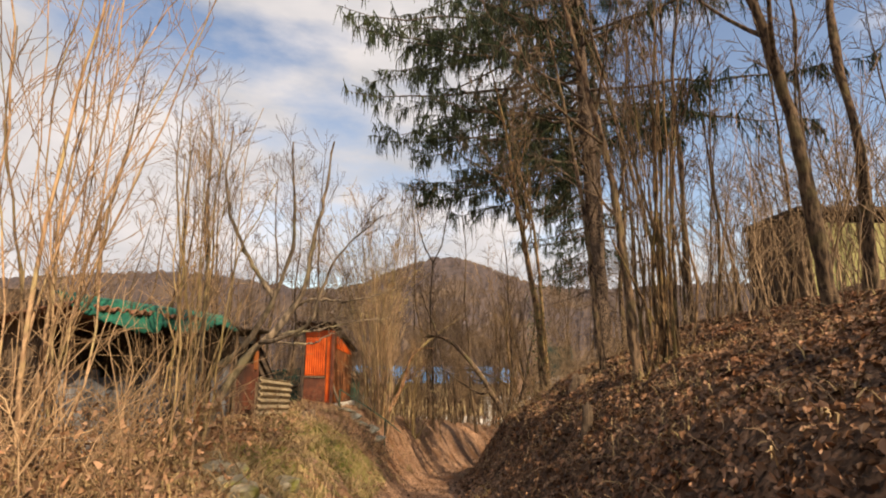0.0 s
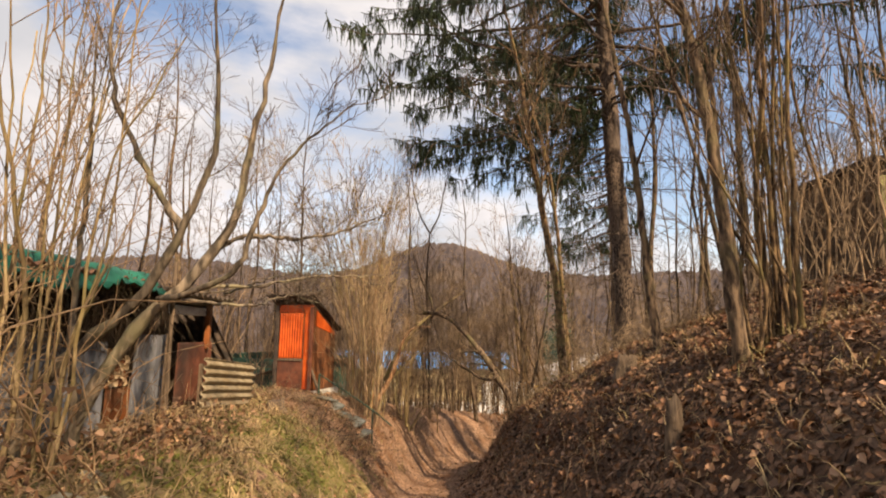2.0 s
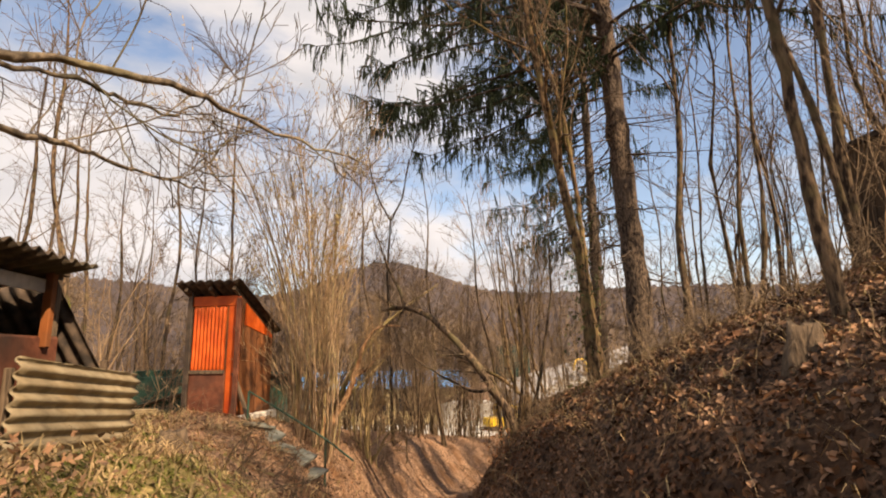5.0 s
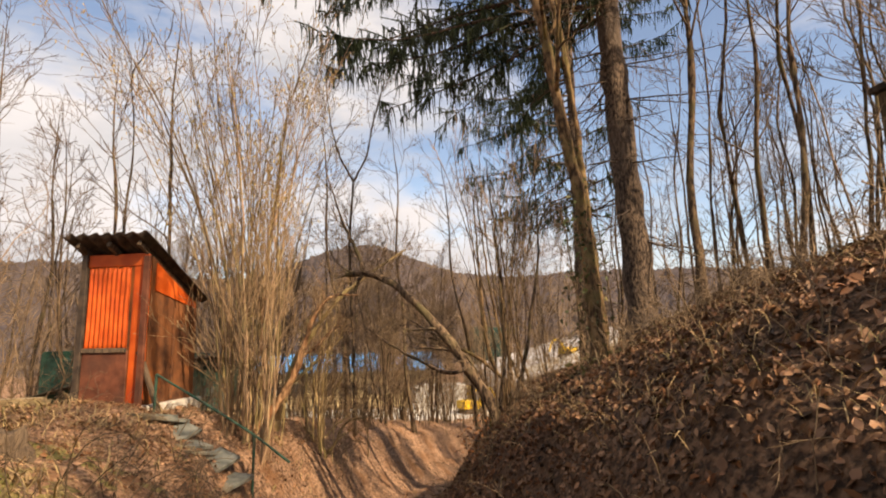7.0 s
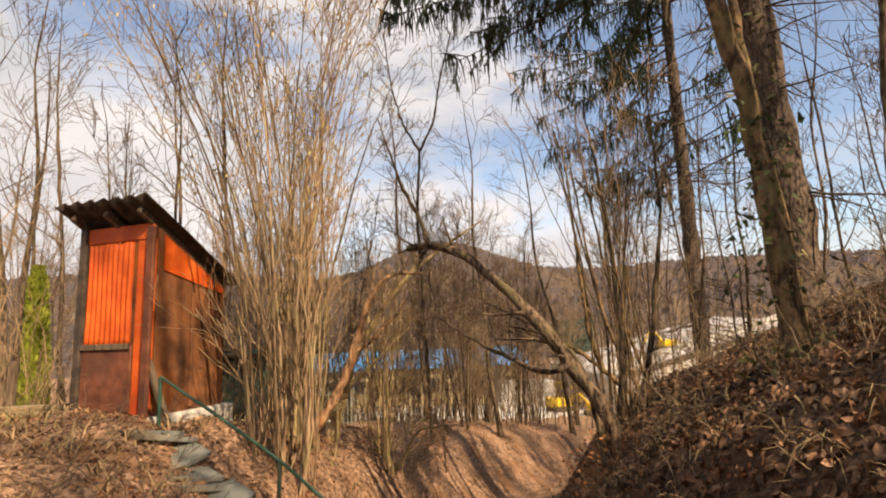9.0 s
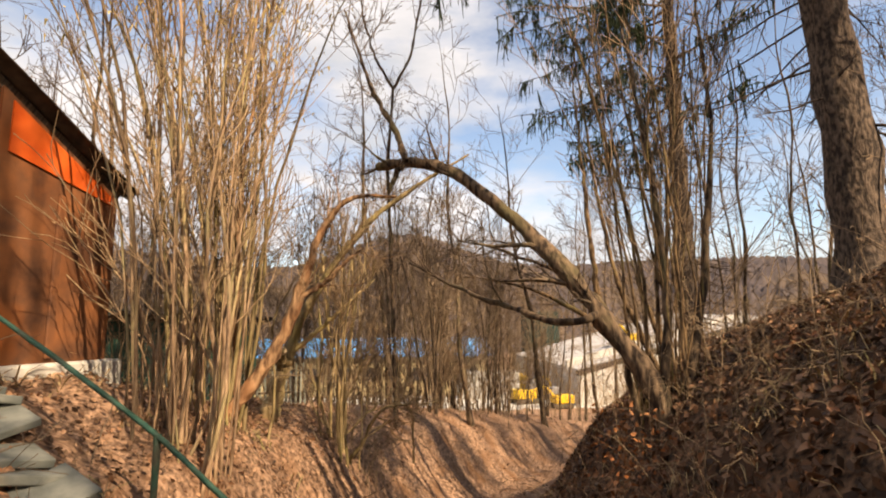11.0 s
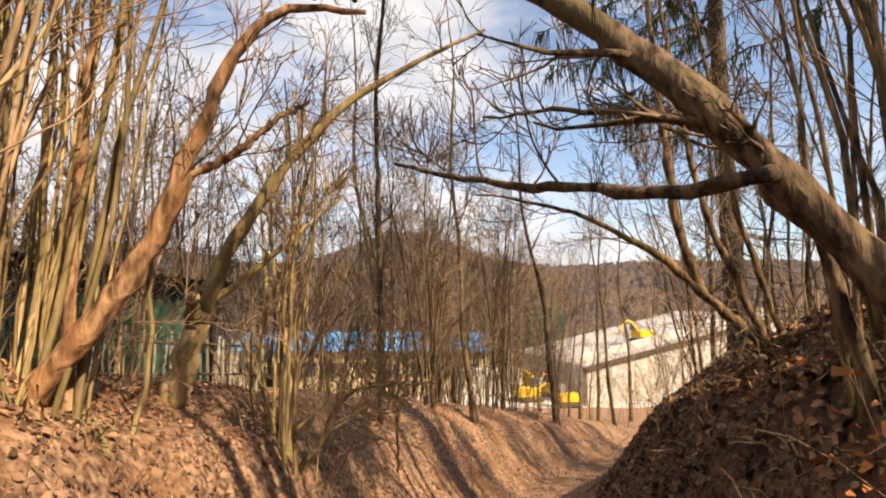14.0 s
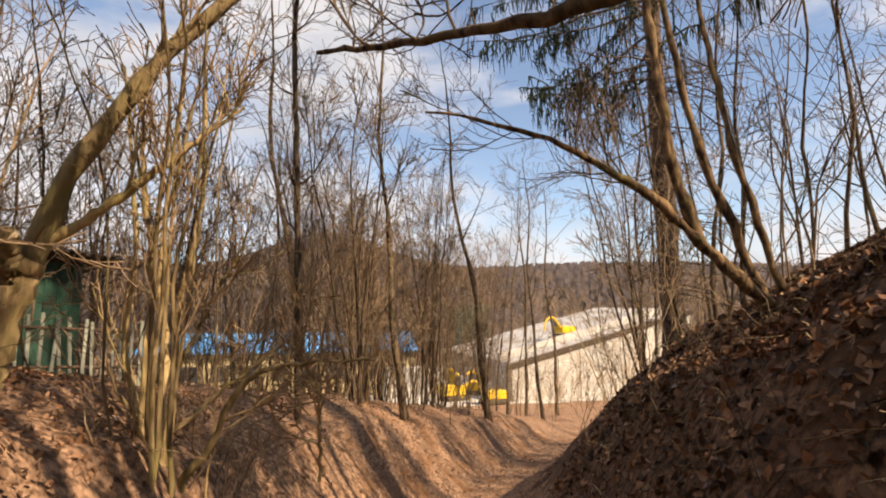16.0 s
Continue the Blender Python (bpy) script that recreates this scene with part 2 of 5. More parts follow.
def build_ground():
    gx = np.unique(np.concatenate([np.linspace(-9, 12, 190), np.linspace(-60, -9, 26), np.linspace(12, 60, 26), np.linspace(-2500, -60, 12), np.linspace(60, 2500, 12)]))
    gy = np.unique(np.concatenate([np.linspace(-2, 34, 330), np.linspace(-50, -2, 24), np.linspace(34, 110, 40), np.linspace(110, 2500, 14), np.linspace(-2500, -50, 8)]))
    X, Y = np.meshgrid(gx, gy, indexing="ij")
    Z = ground_z(X, np.clip(Y, -55, 2500))
    v = np.stack([X, Y, Z], -1).reshape(-1, 3)
    i = np.arange(X.size).reshape(X.shape)
    q = np.stack([i[:-1, :-1], i[1:, :-1], i[1:, 1:], i[:-1, 1:]], -1).reshape(-1, 4)
    me = mesh_from("ground", v, q, M_SOIL)
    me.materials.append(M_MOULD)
    me.materials.append(M_MOSSTURF)
    c = v[q].mean(1)
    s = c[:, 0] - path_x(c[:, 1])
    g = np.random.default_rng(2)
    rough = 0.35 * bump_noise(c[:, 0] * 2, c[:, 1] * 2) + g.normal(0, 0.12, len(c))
    # faces of the right bank that get the mould with shade in its colour
    shaded = (s + rough > 1.05) & (c[:, 1] < 27) & (c[:, 1] > -40) & (s < 40)
    moss = (s < -0.9) & (s > -4.2) & (np.abs(c[:, 1] - 9.4) < 3.6) & (bump_noise(c[:, 0] * 0.8, c[:, 1] * 0.8) + g.normal(0, 0.2, len(c)) > -0.12)
    me.polygons.foreach_set("material_index", np.where(shaded, 1, np.where(moss, 2, 0)).astype(np.int32))
    return tagged(new("ground", me), "leaf-strewn brown soil of a sunken lane", "ground", kind="structure")


build_ground()


def gz(x, y):
    return float(ground_z(x, y))

# ---- trees ----
def stick_mesh(name, batches, mat, sides=4):
    v, q = join([tubes(P, R, sides) for P, R in batches])
    return mesh_from(name, v, q, mat)


def flare(R, amount=0.5):
    R = R.copy()
    R[:, 0] *= 1 + amount
    R[:, 1] *= 1 + amount * 0.25
    return R


def bare_tree(at, height, radius, lean, seed, label, limbs=16, first=0.3, reach=0.33, fine=7, name="bare_tree", group="", mat=M_BARK, tmat=M_TWIG, tip=0.005, whole=False):
    rng = np.random.default_rng(seed)
    t = thing(name, at, 0, label, "tree", group)
    lx, ly = lean
    k = rng.normal(0, (0.014 if whole else 0.006) * height, (4, 2))
    P, R = polyline([(0, 0, -0.25), (0.1 * lx + k[0, 0], 0.1 * ly + k[0, 1], height * 0.2), (0.27 * lx + k[1, 0], 0.27 * ly + k[1, 1], height * 0.38), (0.45 * lx + k[2, 0], 0.45 * ly + k[2, 1], height * 0.55), (0.7 * lx + k[3, 0], 0.7 * ly + k[3, 1], height * 0.76), (lx, ly, height)], 20 if whole else 40, radius, radius * 0.12, 0.0011 * height, rng)
    child("trunk", stick_mesh("trunk", [(P, flare(R))], mat, 7 if whole else 9), t)
    P1, R1 = sprout(P, R, limbs, height * reach, 48, rng, 6 if whole else 8, first, 0.12, 0.13, 0.5, 0.008)
    P2, R2 = sprout(P1, R1, fine, height * reach * 0.42, 42, rng, 4 if whole else 6, 0.2, 0.1, 0.16, 0.6, tip)
    P3, R3 = sprout(P2, R2, 2 if whole else 5, height * reach * 0.22, 40, rng, 3 if whole else 4, 0.2, 0.08, 0.2, 0.6, tip * 0.7)
    if whole:
        crown(t, [(P1, R1), (P2, R2), (P3, R3)], tmat)
    else:
        for k in range(len(P1)):
            child("limb", stick_mesh("limb", [(P1[k:k + 1], R1[k:k + 1])], mat, 5), t)
        crown(t, [(P2, R2), (P3, R3)], tmat)
    return t


def crown(t, batches, mat):
    """The fine twigs of a tree, too many to count."""
    return tagged(child("crown", stick_mesh("crown", batches, mat, 3), t), kind="stuff")


def stem_clump(at, stems, height, spread, seed, label, radius=0.025, twigs=5, mat=M_HAZEL, tmat=M_HTWIG, lean=(0, 0), foot=0.35, name="hazel_bush", catkins=0):
    """A coppiced bush: many stems from one stool, fanning outward."""
    rng = np.random.default_rng(seed)
    t = thing(name, at, 0, label, "bush")
    Ps, Rs = [], []
    for _ in range(stems):
        a, far = rng.random() * 2 * np.pi, rng.random() ** 0.8
        short = rng.random() < 0.2
        h = height * (0.6 + 0.45 * rng.random()) * (0.4 if short else 1.0)
        kx, ky = rng.normal(0, 0.06 * height / 5, 2)
        wx, wy = rng.normal(0, 0.085 * height / 5, 2)
        bx, by = foot * far * math.cos(a), foot * far * math.sin(a)
        k = h / height
        ox, oy = k * (spread * far * math.cos(a) + lean[0] + rng.normal(0, 0.25)), k * (spread * far * math.sin(a) + lean[1] + rng.normal(0, 0.25))
        r = radius * (0.4 + 1.2 * rng.random() ** 1.6)
        z0 = gz(at[0] + bx, at[1] + by) - at[2] - 0.12
        P, R = polyline([(bx, by, z0), (bx + 0.04 * ox + wx, by + 0.04 * oy + wy, h * 0.2), (bx + 0.15 * ox + kx, by + 0.15 * oy + ky, h * 0.42), (bx + 0.45 * ox - wx, by + 0.45 * oy - wy, h * 0.7), (bx + ox, by + oy, h)], 14, r, 0.005, 0.009, rng)
        Ps.append(P)
        Rs.append(R)
        child("stem", stick_mesh("stem", [(P, R)], mat, 5), t)
    P, R = np.concatenate(Ps), np.concatenate(Rs)
    P1, R1 = sprout(P, R, twigs, height * 0.22, 30, rng, 6, 0.3, 0.1, 0.13, 0.5, 0.004)
    P2, R2 = sprout(P1, R1, 4, height * 0.09, 34, rng, 4, 0.2, 0.06, 0.18, 0.6, 0.003)
    crown(t, [(P1, R1), (P2, R2)], tmat)
    if catkins:
        tips = np.concatenate([P2[:, -1], P2[:, 2], P1[:, -1]])
        tips = tips[tips[:, 2] > height * 0.42]
        tips = tips[rng.permutation(len(tips))[:catkins]]
        n = len(tips)
        v, q = blades(tips, np.array([0, 0, -1.0]) + rng.normal(0, 0.3, (n, 3)), 0.012 + 0.012 * rng.random(n), 0.03 + 0.04 * rng.random(n))
        tagged(child("bloom", mesh_from("bloom", v, q, M_CATKIN, False), t), "pale yellow hanging catkins", kind="stuff")
    return t


def blades(P, D, W, L):
    """Small quads at P along D, width W, length L, turned at random."""
    n = len(P)
    rng = np.random.default_rng(n)
    D = D / (np.linalg.norm(D, axis=1, keepdims=True) + 1e-9)
    S = np.cross(D, rng.normal(size=(n, 3)))
    S /= np.linalg.norm(S, axis=1, keepdims=True) + 1e-9
    a, b = P - S * W[:, None] / 2, P + S * W[:, None] / 2
    e = D * L[:, None]
    v = np.stack([a, b, b + e * 0.8 - S * W[:, None] * 0.3, a + e + S * W[:, None] * 0.3], 1).reshape(-1, 3)
    return v, np.arange(4 * n).reshape(-1, 4)


def fringe(P, k, length, rng, start=0.1):
    """Shoots that hang straight down in a row from each branch of P."""
    B, N, _ = P.shape
    f = (start + (1 - start) * rng.random((B, k))) * (N - 1.001)
    i = f.astype(int)
    w = (f - i)[..., None]
    b = np.arange(B)[:, None]
    base = (P[b, i] * (1 - w) + P[b, i + 1] * w).reshape(-1, 3)
    n = len(base)
    d = np.array([0, 0, -1.0]) + rng.normal(0, 0.22, (n, 3))
    L = length * (0.35 + 0.9 * rng.random((n, 1)))
    mid = base + d * L * 0.45 + rng.normal(0, 0.012, (n, 3))
    C = np.stack([base, mid, mid + (d * 0.5 + np.array([0, 0, -0.5])) * L * 0.55], 1)
    return C, (0.01 + 0.011 * rng.random((n, 1))) * np.array([[1.0, 0.8, 0.3]])


def spruce(at, height, radius, reach, low, seed, label, boughs=90, dead=30, lean=(0, 0), dense=1.0):
    rng = np.random.default_rng(seed)
    t = thing("spruce_tree", at, 0, label, "tree")
    P, R = polyline([(0, 0, -0.3), (lean[0] * 0.3, lean[1] * 0.3, height * 0.3), (lean[0], lean[1], height)], 60, radius, 0.03, 0.008, rng)
    child("trunk", stick_mesh("trunk", [(flare(P, 0), flare(R, 0.7))], M_SPRUCE, 14), t)
    B, RB, N = [], [], 9
    for i in range(boughs):
        u = low + (height * 0.97 - low) * (i + rng.random()) / boughs
        a = math.pi + rng.normal(0, 1.15) if u < height * 0.62 else rng.random() * 2 * np.pi
        ln = reach * float(np.interp((u - low) / (height - low), [0, 0.14, 0.38, 1], [0.6, 0.85, 0.95, 0.08])) * (0.75 + 0.28 * rng.random()) + 0.3
        s = np.linspace(0, 1, N)
        c = np.array([np.interp(u, P[0, :, 2], P[0, :, k]) for k in range(2)])
        droop = -0.12 * s - 0.3 * s ** 2 + 0.26 * s ** 3
        q = np.stack([c[0] + ln * s * math.cos(a), c[1] + ln * s * math.sin(a), u + ln * droop], 1)
        q[1:] += rng.normal(0, 0.02 * ln / 3, (N - 1, 3))
        B.append(q)
        RB.append(np.linspace(0.014 + 0.006 * ln, 0.007, N))
    B, RB = np.array(B), np.array(RB)
    K = max(4, int(19 * dense))
    P1, R1 = sprout(B, RB, K, 1.25, 52, rng, 6, 0.12, -0.07, 0.08, 0.45, 0.006, 0.5)
    hang1, hr1 = fringe(B, int(60 * dense), 0.55, rng, 0.12)
    hang2, hr2 = fringe(P1, int(11 * dense ** 0.5), 0.42, rng)
    tip1 = np.clip(R1 * 1.5, 0.014, 0.022)
    D, RD = [], []
    for i in range(dead):
        u = low * (0.25 + 0.85 * rng.random())
        a = rng.random() * 2 * np.pi
        ln = 0.6 + 2.0 * rng.random()
        s = np.linspace(0, 1, N)[:, None]
        c = np.array([np.interp(u, P[0, :, 2], P[0, :, k]) for k in range(2)])
        D.append(np.array([c[0], c[1], u]) + s * ln * np.array([math.cos(a), math.sin(a), -0.25]) + np.cumsum(rng.normal(0, 0.015, (N, 3)), 0))
        RD.append(np.linspace(0.02, 0.005, N))
    D, RD = np.array(D), np.array(RD)
    D2, RD2 = sprout(D, RD, 7, 0.5, 50, rng, 4, 0.2, -0.05, 0.15, 0.6, 0.003)
    for k in range(len(B)):
        child("bough", stick_mesh("bough", [(B[k:k + 1], RB[k:k + 1])], M_SPRUCE, 5), t)
    for k in range(len(D)):
        child("dead_branch", stick_mesh("dead_branch", [(D[k:k + 1], RD[k:k + 1])], M_SPRUCE, 4), t)
    tagged(child("dead_wood", stick_mesh("dead_wood", [(D2, RD2)], M_TWIG, 3), t), kind="stuff")
    pts, dirs = [], []
    for Q, m in ((P1, 12), (hang1, 2), (hang2, 1), (B[:, 2:], 40)):
        for _ in range(m):
            u = rng.random(len(Q)) * (Q.shape[1] - 1.01)
            i = u.astype(int)
            w = (u - i)[:, None]
            b = np.arange(len(Q))
            pts.append(Q[b, i] * (1 - w) + Q[b, i + 1] * w)
            d = Q[b, i + 1] - Q[b, i]
            d /= np.linalg.norm(d, axis=1, keepdims=True) + 1e-9
            dirs.append(d + rng.normal(0, 0.45, d.shape))
    pts, dirs = np.concatenate(pts), np.concatenate(dirs)
    needles = blades(pts, dirs, 0.018 + 0.016 * rng.random(len(pts)), 0.05 + 0.08 * rng.random(len(pts)))
    v, q = join([tubes(P1, tip1, 3), tubes(hang1, hr1, 3), tubes(hang2, hr2, 3), needles])
    tagged(child("crown", mesh_from("crown", v, q, M_NEEDLE, False), t), "dark green drooping needles", kind="stuff")
    return t


def solid(bm, x0, x1, y0, y1, z0, z1, bevel=0.008):
    r = bmesh.ops.create_cube(bm, size=1.0, matrix=Matrix.Translation(((x0 + x1) / 2, (y0 + y1) / 2, (z0 + z1) / 2)) @ Matrix.Diagonal((x1 - x0, y1 - y0, z1 - z0, 1)))
    if bevel:
        es = list({e for v in r["verts"] for e in v.link_edges})
        bmesh.ops.bevel(bm, geom=es, offset=bevel, segments=1, affect="EDGES")
    return r


def box(name, x0, x1, y0, y1, z0, z1, mat, parent, label="", bevel=0.008, wear=0.0, seed=1):
    bm = bmesh.new()
    solid(bm, x0, x1, y0, y1, z0, z1, min(bevel, 0.3 * min(x1 - x0, y1 - y0, z1 - z0)))
    if wear:
        rr = random.Random(seed)
        for v in bm.verts:
            v.co += Vector((rr.uniform(-wear, wear), rr.uniform(-wear, wear), rr.uniform(-wear, wear)))
    return part(name, bm, mat, parent, label)


def corrugated(name, length, width, waves, depth, mat, parent, m, label="", thick=0.004, seed=3, dents=0.006):
    """A wavy sheet; the ribs run along its local x, the waves follow local y."""
    rng = np.random.default_rng(seed)
    nx, ny = 14, waves * 8 + 1
    u, w = np.meshgrid(np.linspace(0, length, nx), np.linspace(0, width, ny), indexing="ij")
    z = depth * np.sin(w / width * waves * 2 * np.pi) + dents * np.sin(u * 3 + w * 5 + seed) + rng.normal(0, dents * 0.3, u.shape)
    edge = (np.arange(nx) == nx - 1)[:, None] * rng.normal(0, 0.012, ny)[None]
    u = u + edge
    lo, hi = np.stack([u, w, z - thick], -1).reshape(-1, 3), np.stack([u, w, z + thick], -1).reshape(-1, 3)
    i = np.arange(nx * ny).reshape(nx, ny)
    q = np.stack([i[:-1, :-1], i[1:, :-1], i[1:, 1:], i[:-1, 1:]], -1).reshape(-1, 4)
    k = nx * ny
    rim = np.concatenate([i[0], i[1:, -1], i[-1, -2::-1], i[-2:0:-1, 0]])
    rn = np.roll(rim, -1)
    sides = np.stack([rim, rim + k, rn + k, rn], 1)
    me = mesh_from(name, np.concatenate([lo, hi]), np.concatenate([q[:, ::-1], q + k, sides]), mat)
    ob = child(name, me, parent, label)
    ob.matrix_local = m
    return ob


M_ORANGE = material("orange_paint", (0.52, 0.075, 0.012), (0.66, 0.12, 0.025), 5, 0.55, 0.15, c3=(0.42, 0.06, 0.015), big=1.8)
M_RUST = material("rusty_sheet", (0.08, 0.036, 0.02), (0.24, 0.09, 0.035), 4, 0.8, 0.3, c3=(0.27, 0.085, 0.025), big=1.6)
M_RUSSETBARK = material("peeling_russet_bark", (0.1, 0.05, 0.026), (0.42, 0.25, 0.135), 20, 0.85, 1.0, c3=(0.28, 0.13, 0.06), stretch=(1, 1, 0.3), big=3.0, spread=0.12)
M_DARKROOF = material("dark_roof_sheet", (0.03, 0.024, 0.02), (0.1, 0.07, 0.05), 9, 0.8, 0.4, c3=(0.08, 0.07, 0.04))
M_OLDWOOD = material("weathered_wood", (0.07, 0.05, 0.035), (0.2, 0.14, 0.09), 12, 0.9, 0.6, stretch=(4, 4, 0.4))
M_PALESHEET = material("pale_corrugated_sheet", (0.2, 0.155, 0.095), (0.34, 0.28, 0.185), 6, 0.8, 0.3, c3=(0.2, 0.14, 0.07), big=1.4)
M_GREYSHEET = material("grey_weathered_sheet", (0.07, 0.08, 0.095), (0.3, 0.305, 0.315), 5, 0.7, 0.3, c3=(0.1, 0.095, 0.09), big=2.6, stretch=(1, 1.4, 0.35))
M_TARP = material("green_tarpaulin", (0.004, 0.07, 0.045), (0.012, 0.17, 0.11), 5, 0.6, 0.5, c3=(0.01, 0.1, 0.07))
M_GREENPAINT = material("green_paint", (0.012, 0.05, 0.034), (0.04, 0.1, 0.07), 9, 0.6, 0.2, c3=(0.05, 0.05, 0.035), big=5.0)
M_REDWOOD = material("reddish_brown_paint", (0.1, 0.035, 0.02), (0.2, 0.07, 0.04), 7, 0.8, 0.4, c3=(0.07, 0.04, 0.03), big=1.2)
M_TILE = material("roof_tile", (0.1, 0.05, 0.032), (0.26, 0.13, 0.08), 9, 0.9, 0.5, c3=(0.14, 0.1, 0.07))
M_MOSSTAN = material("mossy_tan_bark", (0.2, 0.14, 0.065), (0.4, 0.29, 0.15), 20, 0.8, 0.9, spread=0.12, c3=(0.28, 0.22, 0.09), stretch=(1, 1, 0.25), vary=0.45, big=2.0)
M_SAWN = material("sawn_wood", (0.45, 0.33, 0.2), (0.6, 0.46, 0.3), 20, 0.8, 0.3)
M_MOSSY = material("mossy_bark", (0.045, 0.028, 0.016), (0.23, 0.145, 0.075), 20, 0.9, 1.0, spread=0.1, c3=(0.16, 0.125, 0.05), big=3.0, stretch=(1, 1, 0.4))
M_YELLOW = material("yellow_green_render", (0.24, 0.235, 0.1), (0.36, 0.34, 0.16), 5, 0.9, 0.2, c3=(0.26, 0.26, 0.11))
M_CONCRETE = material("concrete", (0.4, 0.38, 0.34), (0.58, 0.56, 0.5), 8, 0.9, 0.3)
M_STEP = material("grey_green_step", (0.09, 0.1, 0.09), (0.21, 0.215, 0.185), 6, 0.9, 0.4, c3=(0.2, 0.15, 0.09), big=2.0)


# ---- the orange outhouse ----
def outhouse():
    t = thing("outhouse", (-3.74, 15.65, 0.08), -18, "narrow outhouse of orange-painted sheet metal with a lean-to roof", "outhouse")
    w, d, hf, hb = 1.0, 1.05, 1.95, 1.38
    box("plinth", -0.05, w + 0.1, -0.05, d + 0.1, -0.5, 0.02, M_CONCRETE, t, "pale concrete plinth", 0.02)
    # front door leaf: ribbed orange sheet above, rusty panel below
    door = box("door", 0.095, 0.77, -0.012, 0.012, 0.05, 1.83, M_RUST, t, "sheet-metal door", 0.004)
    fr = corrugated("door_sheet", 1.08, 0.62, 9, 0.011, M_ORANGE, door, Matrix(((0, 1, 0, 0.12), (0, 0, -1, -0.03), (1, 0, 0, 0.72), (0, 0, 0, 1))), "ribbed orange sheet")
    box("door_panel", 0.1, 0.76, -0.035, -0.013, 0.06, 0.72, M_REDWOOD, door, "rust-brown lower door panel", 0.006)
    box("door_rail", 0.1, 0.76, -0.055, -0.043, 0.69, 0.75, M_OLDWOOD, door)
    box("lintel", 0.02, w - 0.02, -0.03, 0.02, hf - 0.13, hf + 0.04, M_ORANGE, t)
    box("transom", 0.1, 0.8, -0.01, 0.02, 1.81, 1.84, M_OLDWOOD, t)
    box("jamb", 0.77, 0.99, -0.02, 0.025, 0.03, hf - 0.13, M_ORANGE, t)
    box("corner_post", 0.0, 0.09, -0.06, 0.03, -0.05, hf + 0.2, M_DARKROOF, t)
    box("corner_post", w - 0.07, w + 0.02, -0.07, -0.021, -0.05, hf, M_REDWOOD, t, "dark red-brown post", 0.01, 0.006)
    for x0, x1, n in ((0.0, 0.03, "side_wall"), (w - 0.03, w, "side_wall")):
        bm = bmesh.new()
        pts = [(0.03, 0.0), (d, 0.0), (d, hb), (0.03, hf)]
        lo = [bm.verts.new((x0, a, b)) for a, b in pts]
        hi = [bm.verts.new((x1, a, b)) for a, b in pts]
        bm.faces.new(lo[::-1]), bm.faces.new(hi)
        for k in range(4):
            bm.faces.new((lo[k], lo[(k + 1) % 4], hi[(k + 1) % 4], hi[k]))
        part(n, bm, M_RUST, t, "rust-brown sheet side wall")
    bm = bmesh.new()
    up = [bm.verts.new((w + 0.004 + e, a, b)) for e in (0, 0.012) for a, b in ((0.1, 1.5), (d - 0.05, 1.3), (d - 0.05, hb - 0.02), (0.1, hf - 0.08))]
    bm.faces.new(up[3::-1]), bm.faces.new(up[4:])
    for k in range(4):
        bm.faces.new((up[k], up[(k + 1) % 4], up[4 + (k + 1) % 4], up[4 + k]))
    part("upper_panel", bm, M_ORANGE, t, "orange upper side panel")
    box("back_wall", 0.0, w, d - 0.02, d + 0.01, 0, hb, M_RUST, t)
    box("batten", w + 0.003, w + 0.03, 0.5, 0.56, 0.05, 1.28, M_RUST, t)
    for x in (0.04, w / 2, w - 0.05):
        bm = bmesh.new()
        solid(bm, x - 0.03, x + 0.03, -0.22, d + 0.2, -0.04, 0.04)
        ob = part("rafter", bm, M_OLDWOOD, t)
        ob.matrix_local = Matrix.Translation((0, 0, hf + 0.05)) @ Matrix.Rotation(-math.atan2(hf - hb, d), 4, "X")
    a = -math.atan2(hf - hb, d)
    m = Matrix.Translation((-0.13, -0.28, hf + 0.12 + 0.28 * (hf - hb) / d)) @ Matrix.Rotation(a, 4, "X") @ Matrix(((0, 1, 0, 0), (1, 0, 0, 0), (0, 0, -1, 0), (0, 0, 0, 1)))
    corrugated("roof_sheet", 1.67, 1.26, 7, 0.022, M_DARKROOF, t, m, "dark corrugated roof sheet", 0.006)
    bm = bmesh.new()
    solid(bm, -0.03, 0.03, -0.03, 0.03, 0, 1.1)
    ob = part("prop", bm, M_OLDWOOD, t, "leaning wooden prop")
    ob.matrix_local = Matrix.Translation((w + 0.35, 0.0, -0.3)) @ Matrix.Rotation(radians(-24), 4, "Y")
    return t


outhouse()


